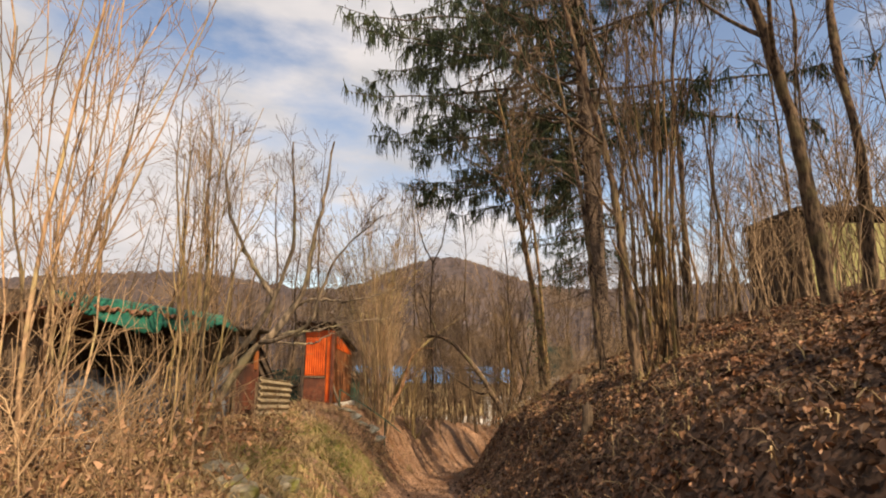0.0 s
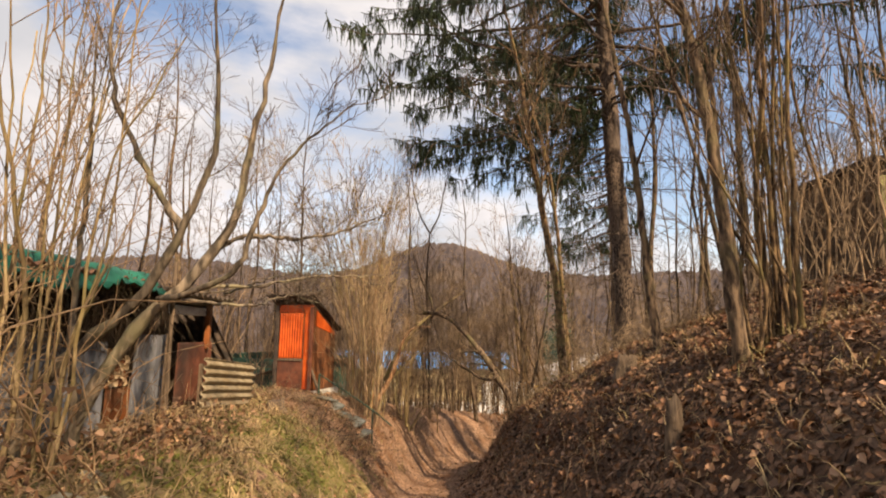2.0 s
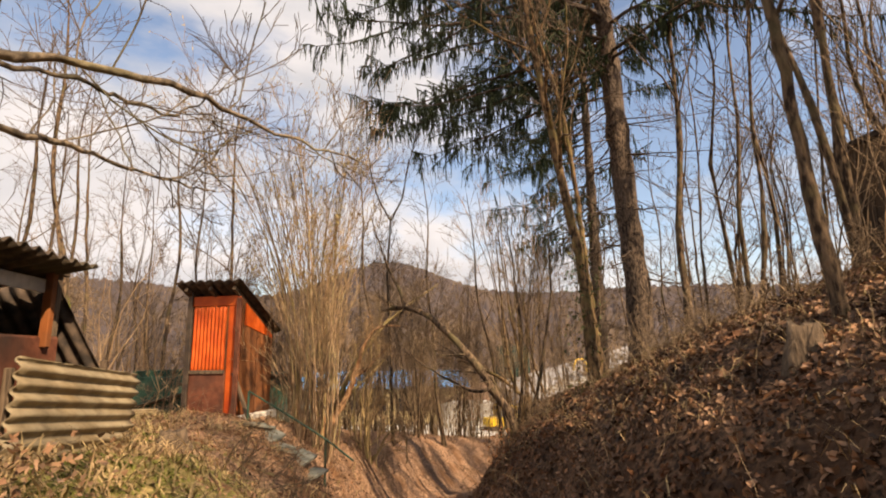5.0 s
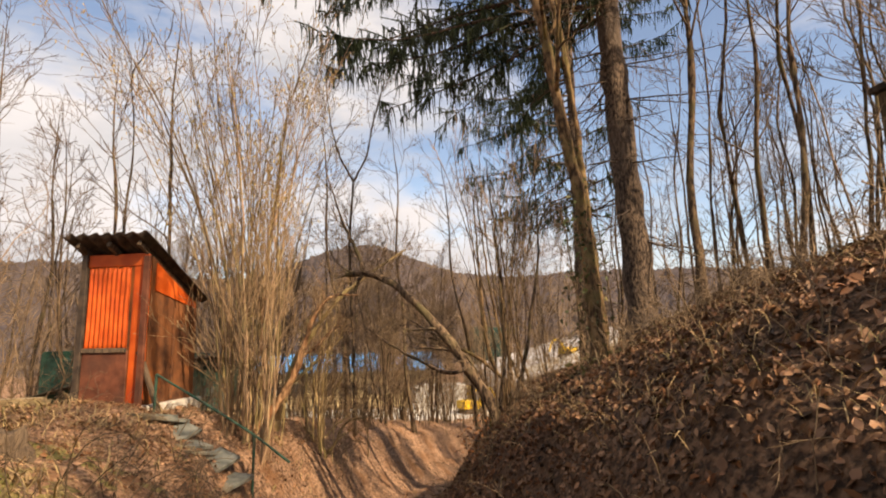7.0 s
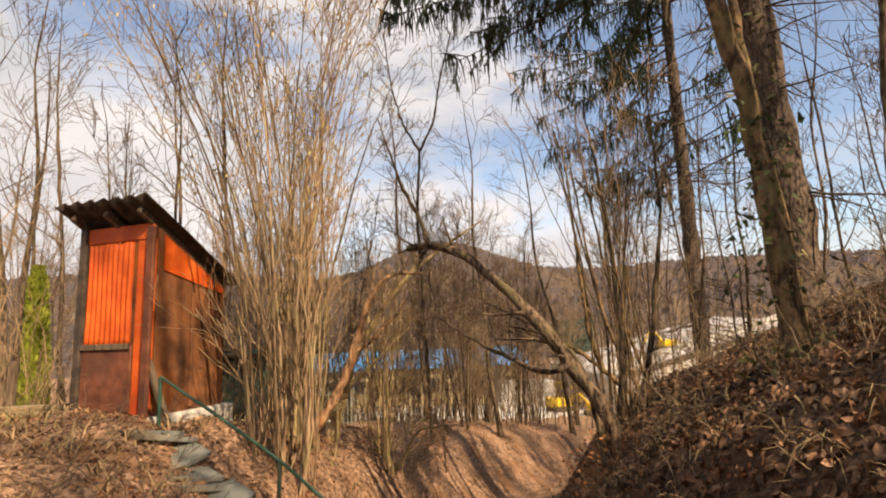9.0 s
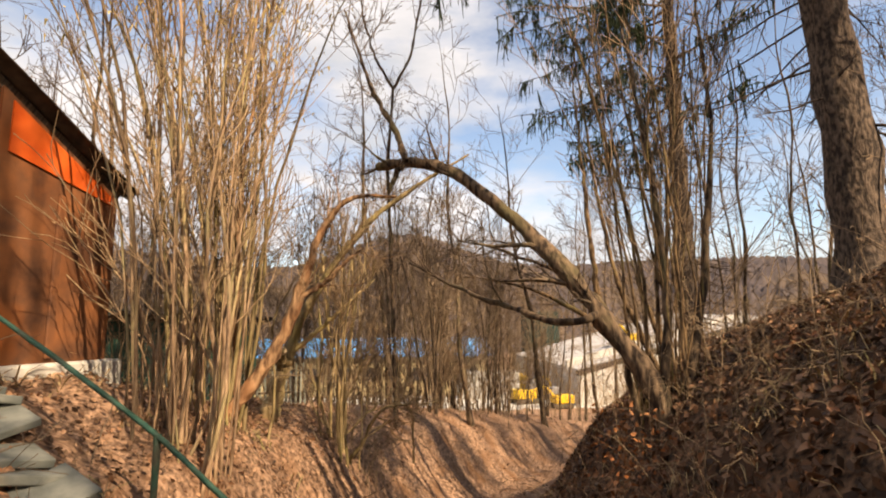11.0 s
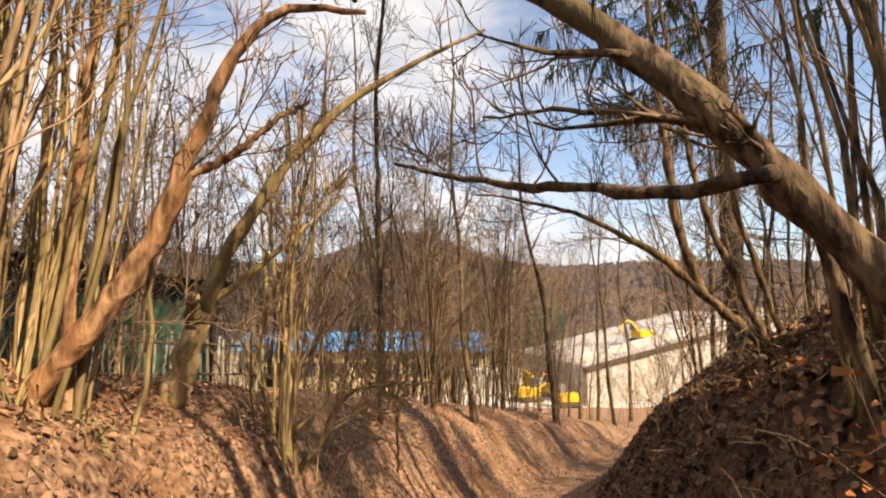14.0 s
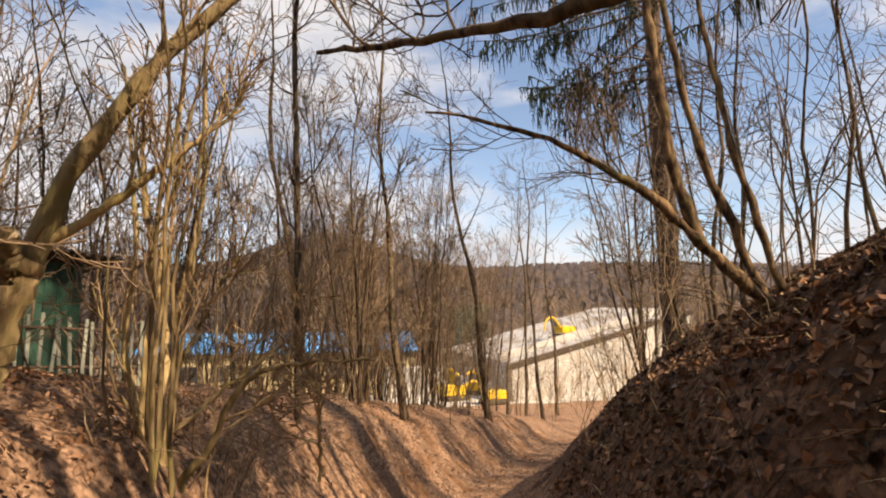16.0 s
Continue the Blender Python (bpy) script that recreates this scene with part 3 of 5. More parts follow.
# ---- the scrap shed along the garden's edge ----
def shed():
    t = thing("garden_shed", (-3.7, 5.4, 0.25), 0, "ramshackle garden shed of scrap sheets with a tarpaulin-hung eave", "shed")
    L = 6.4
    for y in (0.05, 1.5, 2.9, 4.9, 6.3):
        box("post", -0.1, 0.02, y - 0.05, y + 0.05, -0.35, 1.8, M_OLDWOOD, t, "", 0.01, 0.01)
    box("back_wall", -2.6, -2.5, 0, L, -0.4, 2.1, M_OLDWOOD, t)
    box("end_wall", -2.5, -0.1, L - 0.08, L, -0.4, 1.0, M_OLDWOOD, t)
    box("end_wall", -2.5, -0.1, 0, 0.08, -0.4, 1.9, M_OLDWOOD, t)
    for y0, y1, z0, z1, m, lab in ((0.1, 0.95, -0.3, 1.1, M_GREYSHEET, "grey weathered sheet"), (0.97, 1.9, -0.3, 1.0, M_GREYSHEET, "grey weathered sheet"), (1.95, 2.7, -0.32, 1.15, M_GREYSHEET, "grey weathered sheet"), (2.72, 3.45, -0.34, 1.05, M_GREYSHEET, "grey weathered sheet"), (3.5, 4.0, -0.35, 0.5, M_RUST, "orange-brown board"), (4.05, 4.75, -0.36, 1.12, M_GREYSHEET, "pale grey sheet"), (5.15, 6.3, -0.42, 1.0, M_REDWOOD, "rust-red board panel")):
        box("wall_sheet", 0.022, 0.05, y0, y1, z0, z1, m, t, lab, 0.006, 0.012, int(y0 * 10))
    box("rail", 0.0, 0.06, 0.0, L, 1.62, 1.74, M_OLDWOOD, t)
    box("white_board", 0.02, 0.045, 4.8, 6.2, 1.42, 1.55, M_CONCRETE, t, "white-painted board")
    box("orange_post", 0.03, 0.11, 6.02, 6.1, 0.9, 1.62, M_RUST, t, "rust-orange post")
    rr = random.Random(6)
    for k in range(22):
        P, R_ = polyline([(-0.5, 0, 0), (0.0, 0, 0)], 2, 0.045, 0.05)
        ob = child("log", stick_mesh("log", [(P, R_)], M_SAWN if k % 3 else M_RUST, 7), t)
        ob.location = (0.0, 3.55 + 0.1 * (k % 5) + 0.02 * rr.random(), 0.56 + 0.09 * (k // 5))
    m = Matrix.Translation((0.42, -0.3, 1.74)) @ Matrix.Rotation(radians(180 - 12), 4, "Y") @ Matrix.Identity(4)
    corrugated("roof_sheet", 3.2, 3.9, 22, 0.025, M_TILE, t, m, "mossy brown corrugated roofing", 0.008)
    corrugated("roof_sheet", 3.0, 2.75, 15, 0.025, M_DARKROOF, t, Matrix.Translation((0.0, 3.75, -0.05)) @ m, "dark corrugated roofing", 0.008)
    box("inner_wall", -0.95, -0.9, 0.1, L - 0.1, -0.4, 1.75, M_OLDWOOD, t, "dark inner boarding")
    # ragged tarpaulin hanging over the eave
    rng = np.random.default_rng(8)
    n, k = 60, 8
    y = np.linspace(-0.2, 3.8, n)
    drop = 0.1 + 0.1 * np.abs(np.sin(y * 2.3)) + 0.14 * np.abs(np.sin(y * 0.8 + 0.6)) + 0.05 * rng.random(n)
    V = []
    for j in range(k):
        f = j / (k - 1)
        V.append(np.stack([0.46 - 0.25 * (1 - f) + 0.06 * f + 0.035 * np.sin(y * 9 + 3 * f), y, 1.86 - drop * np.clip(f * 1.25 - 0.25, 0, 1) + 0.02 * rng.normal(size=n) * f], -1))
    V = np.stack(V, 1)
    i = np.arange(n * k).reshape(n, k)
    q = np.stack([i[:-1, :-1], i[1:, :-1], i[1:, 1:], i[:-1, 1:]], -1).reshape(-1, 4)
    tarp = child("tarpaulin", mesh_from("tarpaulin", V.reshape(-1, 3), q, M_TARP), t, "ragged green tarpaulin over the eave")
    sol = tarp.modifiers.new("thick", "SOLIDIFY")
    sol.thickness = 0.006
    return t


shed()


def leaning_sheets():
    for i, (x, y, lean) in enumerate(((-3.35, 12.45, 22), (-3.5, 12.6, 24), (-3.65, 12.75, 26))):
        t = thing("corrugated_sheet", (x, y, gz(x, y) - 0.05), 0, "black corrugated sheet leaning on the shed's end", "sheet", "leaning sheets")
        m = Matrix.Rotation(radians(-20), 4, "Y") @ Matrix.Rotation(radians(lean), 4, "X") @ Matrix(((0, 1, 0, -0.6), (0, 0, -1, 0), (1, 0, 0, 0), (0, 0, 0, 1)))
        corrugated("sheet", 1.95, 0.8, 6, 0.02, M_DARKROOF, t, m, "", 0.005, i)


leaning_sheets()


def leaning_pole():
    t = thing("wooden_pole", (-3.48, 9.85, gz(-3.48, 9.85)), 0, "bare brown pole leaning against the shed's front", "pole")
    P, R = polyline([(0.05, -0.02, -0.2), (0.03, 0.02, 0.8), (-0.02, 0.1, 2.05)], 8, 0.035, 0.028)
    child("shaft", stick_mesh("shaft", [(P, R)], M_OLDWOOD, 8), t)


def hanging_vines():
    """Dead creeper that hangs from the eave under the tarpaulin."""
    g = np.random.default_rng(31)
    n = 420
    base = np.stack([g.uniform(-3.62, -3.28, n), g.uniform(6.2, 9.6, n), 2.0 + 0.06 * g.normal(size=n)], -1)
    d = np.array([0, 0, -1.0]) + g.normal(0, 0.28, (n, 3))
    L = g.uniform(0.2, 0.75, (n, 1))
    mid = base + d * L * 0.5 + g.normal(0, 0.04, (n, 3))
    P = np.stack([base, mid, mid + (d + g.normal(0, 0.3, (n, 3))) * L * 0.5], 1)
    R = np.tile([[0.005, 0.004, 0.002]], (n, 1))
    twigs = sprout(P, R, 4, 0.16, 50, g, 3, 0.1, -0.1, 0.2, 0.7, 0.002)
    tagged(new("dead_creeper", stick_mesh("dead_creeper", [(P, R), twigs], M_BARK, 3)), "dark dead creeper hanging from the shed's eave", "creeper", kind="stuff")


leaning_pole()
hanging_vines()


def low_fence():
    a, b = Vector((-3.15, 10.25, 0.27)), Vector((-3.12, 12.25, 0.07))
    t = thing("corrugated_fence", a, 0, "low fence of pale corrugated sheet laid lengthwise", "fence")
    d = (b - a)
    ln = d.length
    ex = d.normalized()
    ez = Vector((0, 0, 1))
    nrm = ex.cross(ez).normalized()
    up = nrm.cross(ex) * 1
    m = Matrix(((ex.x, up.x, nrm.x, 0), (ex.y, up.y, nrm.y, 0), (ex.z, up.z, nrm.z, 0), (0, 0, 0, 1)))
    corrugated("sheet", ln, 0.8, 7, 0.026, M_PALESHEET, t, m, "", 0.006, 5, 0.01)
    for k in (0.1, 1.0, 1.9):
        box("post", -0.09, -0.03, k - 0.03, k + 0.03, -0.35 - 0.1 * k, 0.72 - 0.1 * k, M_OLDWOOD, t)
    return t


low_fence()


# ---- the hut on the slope ----
def hut():
    t = thing("slope_hut", (8.9, 13.0, 2.2), 0, "hut with a dark board gable and yellow-green rendered wall", "hut")
    box("board_wall", 0.0, 0.1, 0.05, 2.3, -0.9, 2.75, M_OLDWOOD, t, "dark board wall")
    box("rendered_wall", 0.1, 4.5, 0.0, 0.12, -0.9, 2.5, M_YELLOW, t, "yellow-green rendered wall")
    box("back_wall", 0.1, 4.5, 2.2, 2.32, -0.9, 2.5, M_OLDWOOD, t)
    box("far_wall", 4.4, 4.5, 0.12, 2.2, -0.9, 2.5, M_OLDWOOD, t)
    box("roof_slab", -0.08, 4.6, -0.1, 2.4, 2.76, 2.9, M_DARKROOF, t, "dark felt roof", 0.02)
    for k in range(9):
        box("board", -0.022, -0.002, 0.06 + k * 0.25, 0.29 + k * 0.25, -0.6, 2.74, M_OLDWOOD, t)
    return t


hut()

# ---- trees that stand by the lane ----
spruce((5.3, 17.35, gz(5.3, 17.35)), 25, 0.285, 8.8, 6.6, 3, "tall spruce with drooping dark green boughs and scaly trunk", 150, 50, (-0.9, 0.2), 1.0)
spruce((7.9, 26.0, gz(7.9, 26.0)), 24, 0.27, 5.4, 7.2, 5, "spruce with sparse drooping boughs at the lane's bend", 66, 60, dense=0.6)

stem_clump((-1.55, 15.65, gz(-1.55, 15.65)), 40, 7.0, 2.7, 11, "tan many-stemmed hazel bush on the bank", 0.0155, 8, foot=0.42, lean=(-0.75, 0.45), catkins=3400)
stem_clump((-1.75, 16.8, gz(-1.75, 16.8)), 30, 6.6, 2.0, 12, "tan many-stemmed hazel bush behind the first", 0.0155, 8, M_MOSSTAN, foot=0.55, lean=(-0.25, 0.3), catkins=1500)
stem_clump((-3.2, 4.6, gz(-3.2, 4.6)), 24, 5.4, 1.2, 13, "thin tan saplings in dry undergrowth", 0.015, 6)
stem_clump((-0.75, 18.65, gz(-0.75, 18.65)), 10, 3.4, 0.9, 16, "mossy saplings on the lane bank", 0.019, 8, M_MOSSTAN, M_HTWIG)
stem_clump((-2.62, 6.2, gz(-2.62, 6.2)), 15, 4.8, 0.7, 18, "pale straight saplings beside the forked tree", 0.015, 6, M_MOSSTAN, lean=(0.1, 0.1), foot=0.3)
stem_clump((-2.6, 19.6, gz(-2.6, 19.6)), 12, 4.2, 0.8, 17, "tan hazel shoots before the green shed", 0.016, 5)
stem_clump((2.95, 7.35, gz(2.95, 7.35)), 22, 6.6, 1.3, 14, "grey many-stemmed hazel on the leafy slope", 0.024, 7, M_MOSSY, M_TWIG, lean=(-0.55, 0.1), foot=0.4)
stem_clump((2.2, 15.85, gz(2.2, 15.85)), 20, 4.9, 1.1, 15, "many-stemmed bush at the lane's edge", 0.013, 6, M_MOSSY, M_HTWIG, lean=(0.35, 0.4))


def from_foot(foot, points):
    return [tuple(p - q for p, q in zip(point, foot)) for point in points]


def limb_tree(name, at, limbs, seed, label, mat=M_BARK, tmat=M_TWIG, shoots=8, length=1.0, bare=(), fine=1.0):
    """A tree whose main limbs follow given lines: (points, thick, thin)."""
    rng = np.random.default_rng(seed)
    t = thing(name, at, 0, label, "tree")
    Ps, Rs, skipped = [], [], []
    for pts, r0, r1 in limbs:
        P, R = polyline(pts, 30, r0, r1, 0.007, rng)
        if len(Ps) + len(skipped) not in bare:
            Ps.append(P)
            Rs.append(R)
        else:
            skipped.append(1)
        child("limb", stick_mesh("limb", [(P, R)], mat, 8), t)
    P, R = np.concatenate(Ps), np.concatenate(Rs)
    P1, R1 = sprout(P, R, shoots, length, 45, rng, 8, 0.3, 0.1, 0.12, 0.4 * fine, 0.006 * fine)
    P2, R2 = sprout(P1, R1, 6, length * 0.5, 40, rng, 5, 0.2, 0.08, 0.16, 0.6, 0.004 * fine)
    P3, R3 = sprout(P2, R2, 3, length * 0.22, 40, rng, 4, 0.2, 0.08, 0.18, 0.6, 0.003 * fine)
    for k in range(len(P1)):
        child("branch", stick_mesh("branch", [(P1[k:k + 1], R1[k:k + 1])], mat, 4), t)
    crown(t, [(P2, R2), (P3, R3)], tmat)
    return t


# arched trunk across the lane, with a long side branch
limb_tree("arched_tree", (1.8, 15.55, -0.45), [
    ([(0.22, -0.09, -0.30), (0.15, -0.05, 0.00), (0.07, 0.01, 0.30), (0.00, 0.05, 0.49), (-0.17, 0.16, 0.73), (-0.31, 0.25, 0.95), (-0.42, 0.33, 1.16), (-0.54, 0.41, 1.36), (-0.68, 0.50, 1.52), (-0.85, 0.61, 1.74), (-1.02, 0.72, 1.92), (-1.18, 0.83, 2.11), (-1.43, 1.00, 2.32), (-1.80, 1.24, 2.42), (-2.07, 1.43, 2.42)], 0.083, 0.05),
    ([(-0.27, 0.23, 0.9), (-0.45, -0.04, 0.82), (-0.52, 0.09, 0.83), (-0.66, 0.36, 0.83), (-0.83, 0.67, 0.95), (-1.06, 1.11, 1.07), (-1.25, 1.46, 1.19), (-1.54, 1.99, 1.40), (-1.71, 2.33, 1.54)], 0.032, 0.013),
    ([(-1.78, 1.15, 2.4), (-1.85, 1.3, 2.7), (-2.15, 1.7, 3.4), (-2.5, 2.0, 4.5)], 0.035, 0.01),
    ([(-1.8, 1.15, 2.38), (-1.88, 1.12, 2.24), (-1.94, 1.15, 2.1)], 0.03, 0.02),
    ([(0.1, 0.1, -0.3), (0.35, 0.3, 1.0), (0.4, 0.6, 2.4), (0.3, 0.9, 4.2)], 0.04, 0.01),
    ([(0.05, 0.15, -0.3), (-0.1, 0.3, 0.9), (-0.45, 0.55, 1.25), (-0.8, 1.1, 1.5), (-1.1, 1.9, 1.75)], 0.03, 0.008),
    ([(0.2, 0.1, -0.3), (0.7, 0.4, 1.0), (1.1, 0.7, 2.6), (1.2, 1.0, 4.4)], 0.04, 0.01),
], 21, "bowed tree trunk arching over the lane", shoots=8, length=0.8, bare=(3,))
cut = limb_tree("cut_tree", (-1.6, 18.3, -0.9), [
    ([(0, 0, -0.25), (0.04, 0, 0.2), (0.12, 0, 0.55), (0.22, 0, 0.9)], 0.12, 0.085),
    ([(0.22, 0, 0.86), (0.34, 0.0, 1.3), (0.67, 0.0, 1.92), (1.18, 0.05, 2.6), (1.85, 0.2, 3.15), (2.5, 0.4, 3.6)], 0.065, 0.014),
    ([(0.3, 0, 0.98), (0.5, 0.05, 1.15), (0.86, 0.05, 1.48), (1.26, 0.05, 1.85)], 0.036, 0.007),
    ([(0.16, 0.0, 0.72), (0.18, -0.1, 0.88), (0.2, -0.2, 0.98)], 0.06, 0.052),
], 22, "pollarded tree with a sawn end and one long slanting limb", M_MOSSTAN, M_HTWIG, 7, 0.8, (0, 3))
bm = bmesh.new()
bmesh.ops.create_cone(bm, cap_ends=True, segments=14, radius1=0.054, radius2=0.05, depth=0.02)
sawn = part("sawn_end", bm, M_SAWN, cut, "pale sawn wood face")
sawn.matrix_local = pose(0.203, -0.208, 0.985, 55, 0, 0)
SLANT = (-1.66, 16.75, gz(-1.66, 16.75))
limb_tree("slanting_tree", SLANT, [
    (from_foot(SLANT, [(-1.72, 16.75, SLANT[2] - 0.2), (-1.6, 16.72, -0.48), (-1.33, 16.7, -0.13), (-1.15, 16.7, 0.15), (-1.03, 16.7, 0.43), (-0.95, 16.7, 0.73), (-0.84, 16.7, 1.06), (-0.7, 16.7, 1.39), (-0.57, 16.7, 1.56), (-0.4, 16.72, 1.63), (-0.08, 16.75, 1.6)]), 0.08, 0.016),
    (from_foot(SLANT, [(-1.5, 16.85, SLANT[2] - 0.1), (-1.6, 16.9, 0.6), (-1.6, 16.95, 2.0), (-1.4, 17.1, 3.9)]), 0.035, 0.012),
    (from_foot(SLANT, [(-0.98, 16.7, 0.6), (-0.72, 16.75, 0.78), (-0.5, 16.8, 1.02), (-0.38, 16.85, 1.12)]), 0.028, 0.014),
], 24, "slanting russet-barked trunk rising out of the hazel", M_RUSSETBARK, M_HTWIG, 6, 0.7, fine=0.7)
limb_tree("bent_sapling", (-0.75, 18.4, -1.6), [
    ([(0.0, 0.25, 0.15), (-0.03, 0.27, 0.63), (-0.04, 0.35, 1.1), (-0.12, 0.35, 1.45), (-0.2, 0.3, 1.9), (-0.3, 0.3, 2.9)], 0.032, 0.012),
    ([(0.02, 0.3, 0.2), (0.0, 0.36, 0.7), (-0.01, 0.4, 1.3), (0.1, 0.45, 2.0), (0.05, 0.5, 3.2)], 0.026, 0.01),
    ([(0.05, 0.3, 0.1), (0.13, 0.27, 0.37), (0.29, 0.21, 0.56), (0.39, 0.15, 0.82), (0.52, 0.09, 0.97), (0.74, 0.04, 1.01), (1.2, 0.04, 1.03)], 0.028, 0.009),
    ([(-0.05, 0.3, 0.2), (-0.2, 0.45, 0.65), (-0.35, 0.52, 1.1), (-0.3, 0.5, 1.8), (-0.45, 0.55, 2.8)], 0.026, 0.01),
    ([(-0.02, 0.4, 0.95), (0.1, 0.42, 1.15), (0.24, 0.37, 1.5), (0.4, 0.35, 1.75)], 0.016, 0.006),
    ([(0.9, 0.55, 0.2), (0.9, 0.5, 0.45), (0.88, 0.46, 0.7), (0.87, 0.44, 0.92)], 0.014, 0.008),
    ([(0.03, 0.35, 0.6), (0.3, 0.5, 0.85), (0.6, 0.6, 1.1), (0.75, 0.7, 1.2)], 0.015, 0.005),
], 26, "bent mossy sapling with pale sagging branches on the bank", M_MOSSTAN, M_HTWIG, 7, 0.6)
M_GREYTAN = material("grey_tan_bark", (0.07, 0.055, 0.04), (0.27, 0.21, 0.145), 20, 0.9, 0.9, spread=0.12, c3=(0.2, 0.175, 0.1), stretch=(1, 1, 0.3), vary=0.3, big=2.5)
FORK = (-2.6, 6.7, gz(-2.6, 6.7))

limb_tree("forked_tree", FORK, [(from_foot(FORK, p), r0, r1) for p, r0, r1 in (
    ([(-2.68, 6.72, FORK[2] - 0.2), (-2.56, 6.7, 0.8), (-2.36, 6.7, 1.19), (-2.09, 6.7, 1.55), (-1.95, 6.7, 1.69), (-1.7, 6.75, 1.98), (-1.59, 6.8, 2.15), (-1.5, 6.8, 2.47), (-1.45, 6.8, 3.02), (-1.34, 6.75, 3.35), (-1.25, 6.75, 4.2)], 0.062, 0.012),
    ([(-2.95, 6.5, FORK[2] - 0.1), (-2.8, 6.55, 0.95), (-2.64, 6.55, 1.22), (-2.38, 6.55, 1.36), (-2.18, 6.55, 1.58), (-2.04, 6.55, 1.76), (-1.9, 6.55, 1.98), (-1.82, 6.52, 2.21), (-1.66, 6.6, 2.68), (-1.65, 6.6, 3.1), (-1.7, 6.5, 4.1)], 0.052, 0.01),
    ([(-1.84, 6.54, 2.18), (-2.16, 6.62, 2.61), (-2.25, 6.62, 2.8), (-2.4, 6.5, 3.15), (-2.5, 6.5, 3.6), (-2.45, 6.5, 4.3)], 0.03, 0.008),
    ([(-1.98, 6.6, 1.66), (-1.81, 6.5, 1.68), (-1.55, 6.5, 1.76), (-1.36, 6.5, 1.9), (-1.27, 6.5, 2.25), (-1.15, 6.5, 2.6), (-0.9, 6.5, 2.9), (-0.55, 6.5, 3.2)], 0.027, 0.006),
    ([(-1.7, 6.8, 2.05), (-1.5, 6.85, 2.19), (-1.28, 6.85, 2.19), (-1.01, 6.85, 2.17), (-0.72, 6.85, 2.22), (-0.4, 6.85, 2.36)], 0.022, 0.006),
    ([(-1.95, 6.75, 1.7), (-1.8, 7.0, 1.8), (-1.55, 7.2, 1.8), (-1.34, 7.35, 1.86), (-1.12, 7.7, 1.97), (-0.93, 8.2, 2.02), (-0.52, 8.8, 2.1)], 0.018, 0.004),
    ([(-1.95, 6.75, 1.68), (-1.75, 7.05, 1.66), (-1.5, 7.35, 1.65), (-1.48, 7.7, 1.74), (-1.45, 8.2, 1.81), (-1.3, 8.7, 1.88)], 0.015, 0.004),
    ([(-1.7, 7.1, 1.74), (-1.44, 7.6, 1.94), (-1.36, 8.2, 2.06), (-1.23, 8.8, 2.6)], 0.01, 0.003),
    ([(-2.62, 6.75, 0.75), (-2.75, 6.8, 1.6), (-2.8, 6.9, 2.6), (-2.95, 7.0, 4.2)], 0.03, 0.008),
)], 23, "forked grey-tan tree leaning over the lane", M_GREYTAN, M_TWIG, shoots=8, length=0.8, fine=0.55)
BROW = (3.25, 18.2, gz(3.25, 18.2))
limb_tree("leaning_tree", BROW, [(from_foot(BROW, p), r0, r1) for p, r0, r1 in (
    ([(3.28, 18.2, BROW[2] - 0.2), (3.03, 18.2, -0.18), (2.7, 18.2, 0.1), (2.46, 18.2, 0.32), (2.26, 18.2, 0.49), (1.85, 18.2, 0.7), (1.43, 18.2, 0.86), (0.76, 18.25, 0.97)], 0.05, 0.008),
    ([(2.6, 18.2, 0.2), (2.47, 18.2, 0.55), (2.42, 18.2, 0.87), (2.35, 18.2, 1.65), (2.25, 18.3, 3.8)], 0.042, 0.01),
    ([(3.3, 18.35, BROW[2] - 0.2), (2.95, 18.3, 0.4), (2.73, 18.3, 0.85), (2.5, 18.3, 2.2), (2.3, 18.3, 4.0)], 0.036, 0.009),
    ([(3.45, 18.35, BROW[2] - 0.2), (3.2, 18.3, 0.3), (3.04, 18.3, 0.79), (2.9, 18.4, 2.2), (2.7, 18.5, 4.0)], 0.03, 0.008),
)], 29, "dark many-limbed tree leaning from the bank's brow", M_MOSSY, M_TWIG, shoots=10, length=0.9, fine=0.7)
YFORK = (-0.25, 21.75, gz(-0.25, 21.75))
limb_tree("bare_tree", YFORK, [(from_foot(YFORK, p), r0, r1) for p, r0, r1 in (
    ([(-0.1, 21.8, YFORK[2] - 0.2), (-0.2, 21.75, 1.5), (-0.3, 21.7, 3.4), (-0.2, 21.7, 5.07)], 0.04, 0.03),
    ([(-0.2, 21.7, 5.0), (-0.55, 21.7, 5.6), (-0.8, 21.75, 6.5), (-1.0, 21.8, 8.0)], 0.03, 0.007),
    ([(-0.2, 21.7, 5.0), (0.15, 21.7, 5.7), (0.3, 21.6, 6.6), (0.7, 21.6, 8.2)], 0.03, 0.007),
)], 28, "slim bare tree forking in two above the bank", M_BARK, M_TWIG, shoots=12, length=1.3)
bare_tree((2.88, 9.44, gz(2.88, 9.44)), 7.5, 0.06, (-0.9, 0.3), 31, "slim dark tree leaning over the slope", 14)
bare_tree((2.65, 13.6, gz(2.65, 13.6)), 9.0, 0.1, (-1.3, 0.2), 32, "leaning ivy-grown tree with mossy bark", 16, mat=M_MOSSY)
bare_tree((2.84, 13.75, gz(2.84, 13.75)), 8.0, 0.06, (-0.9, 0.4), 35, "slim mossy tree beside the ivy-grown one", 12, mat=M_MOSSY)
bare_tree((5.1, 7.0, gz(5.1, 7.0)), 11, 0.105, (-1.9, 0.4), 33, "tall dark tree leaning on the slope", 15)
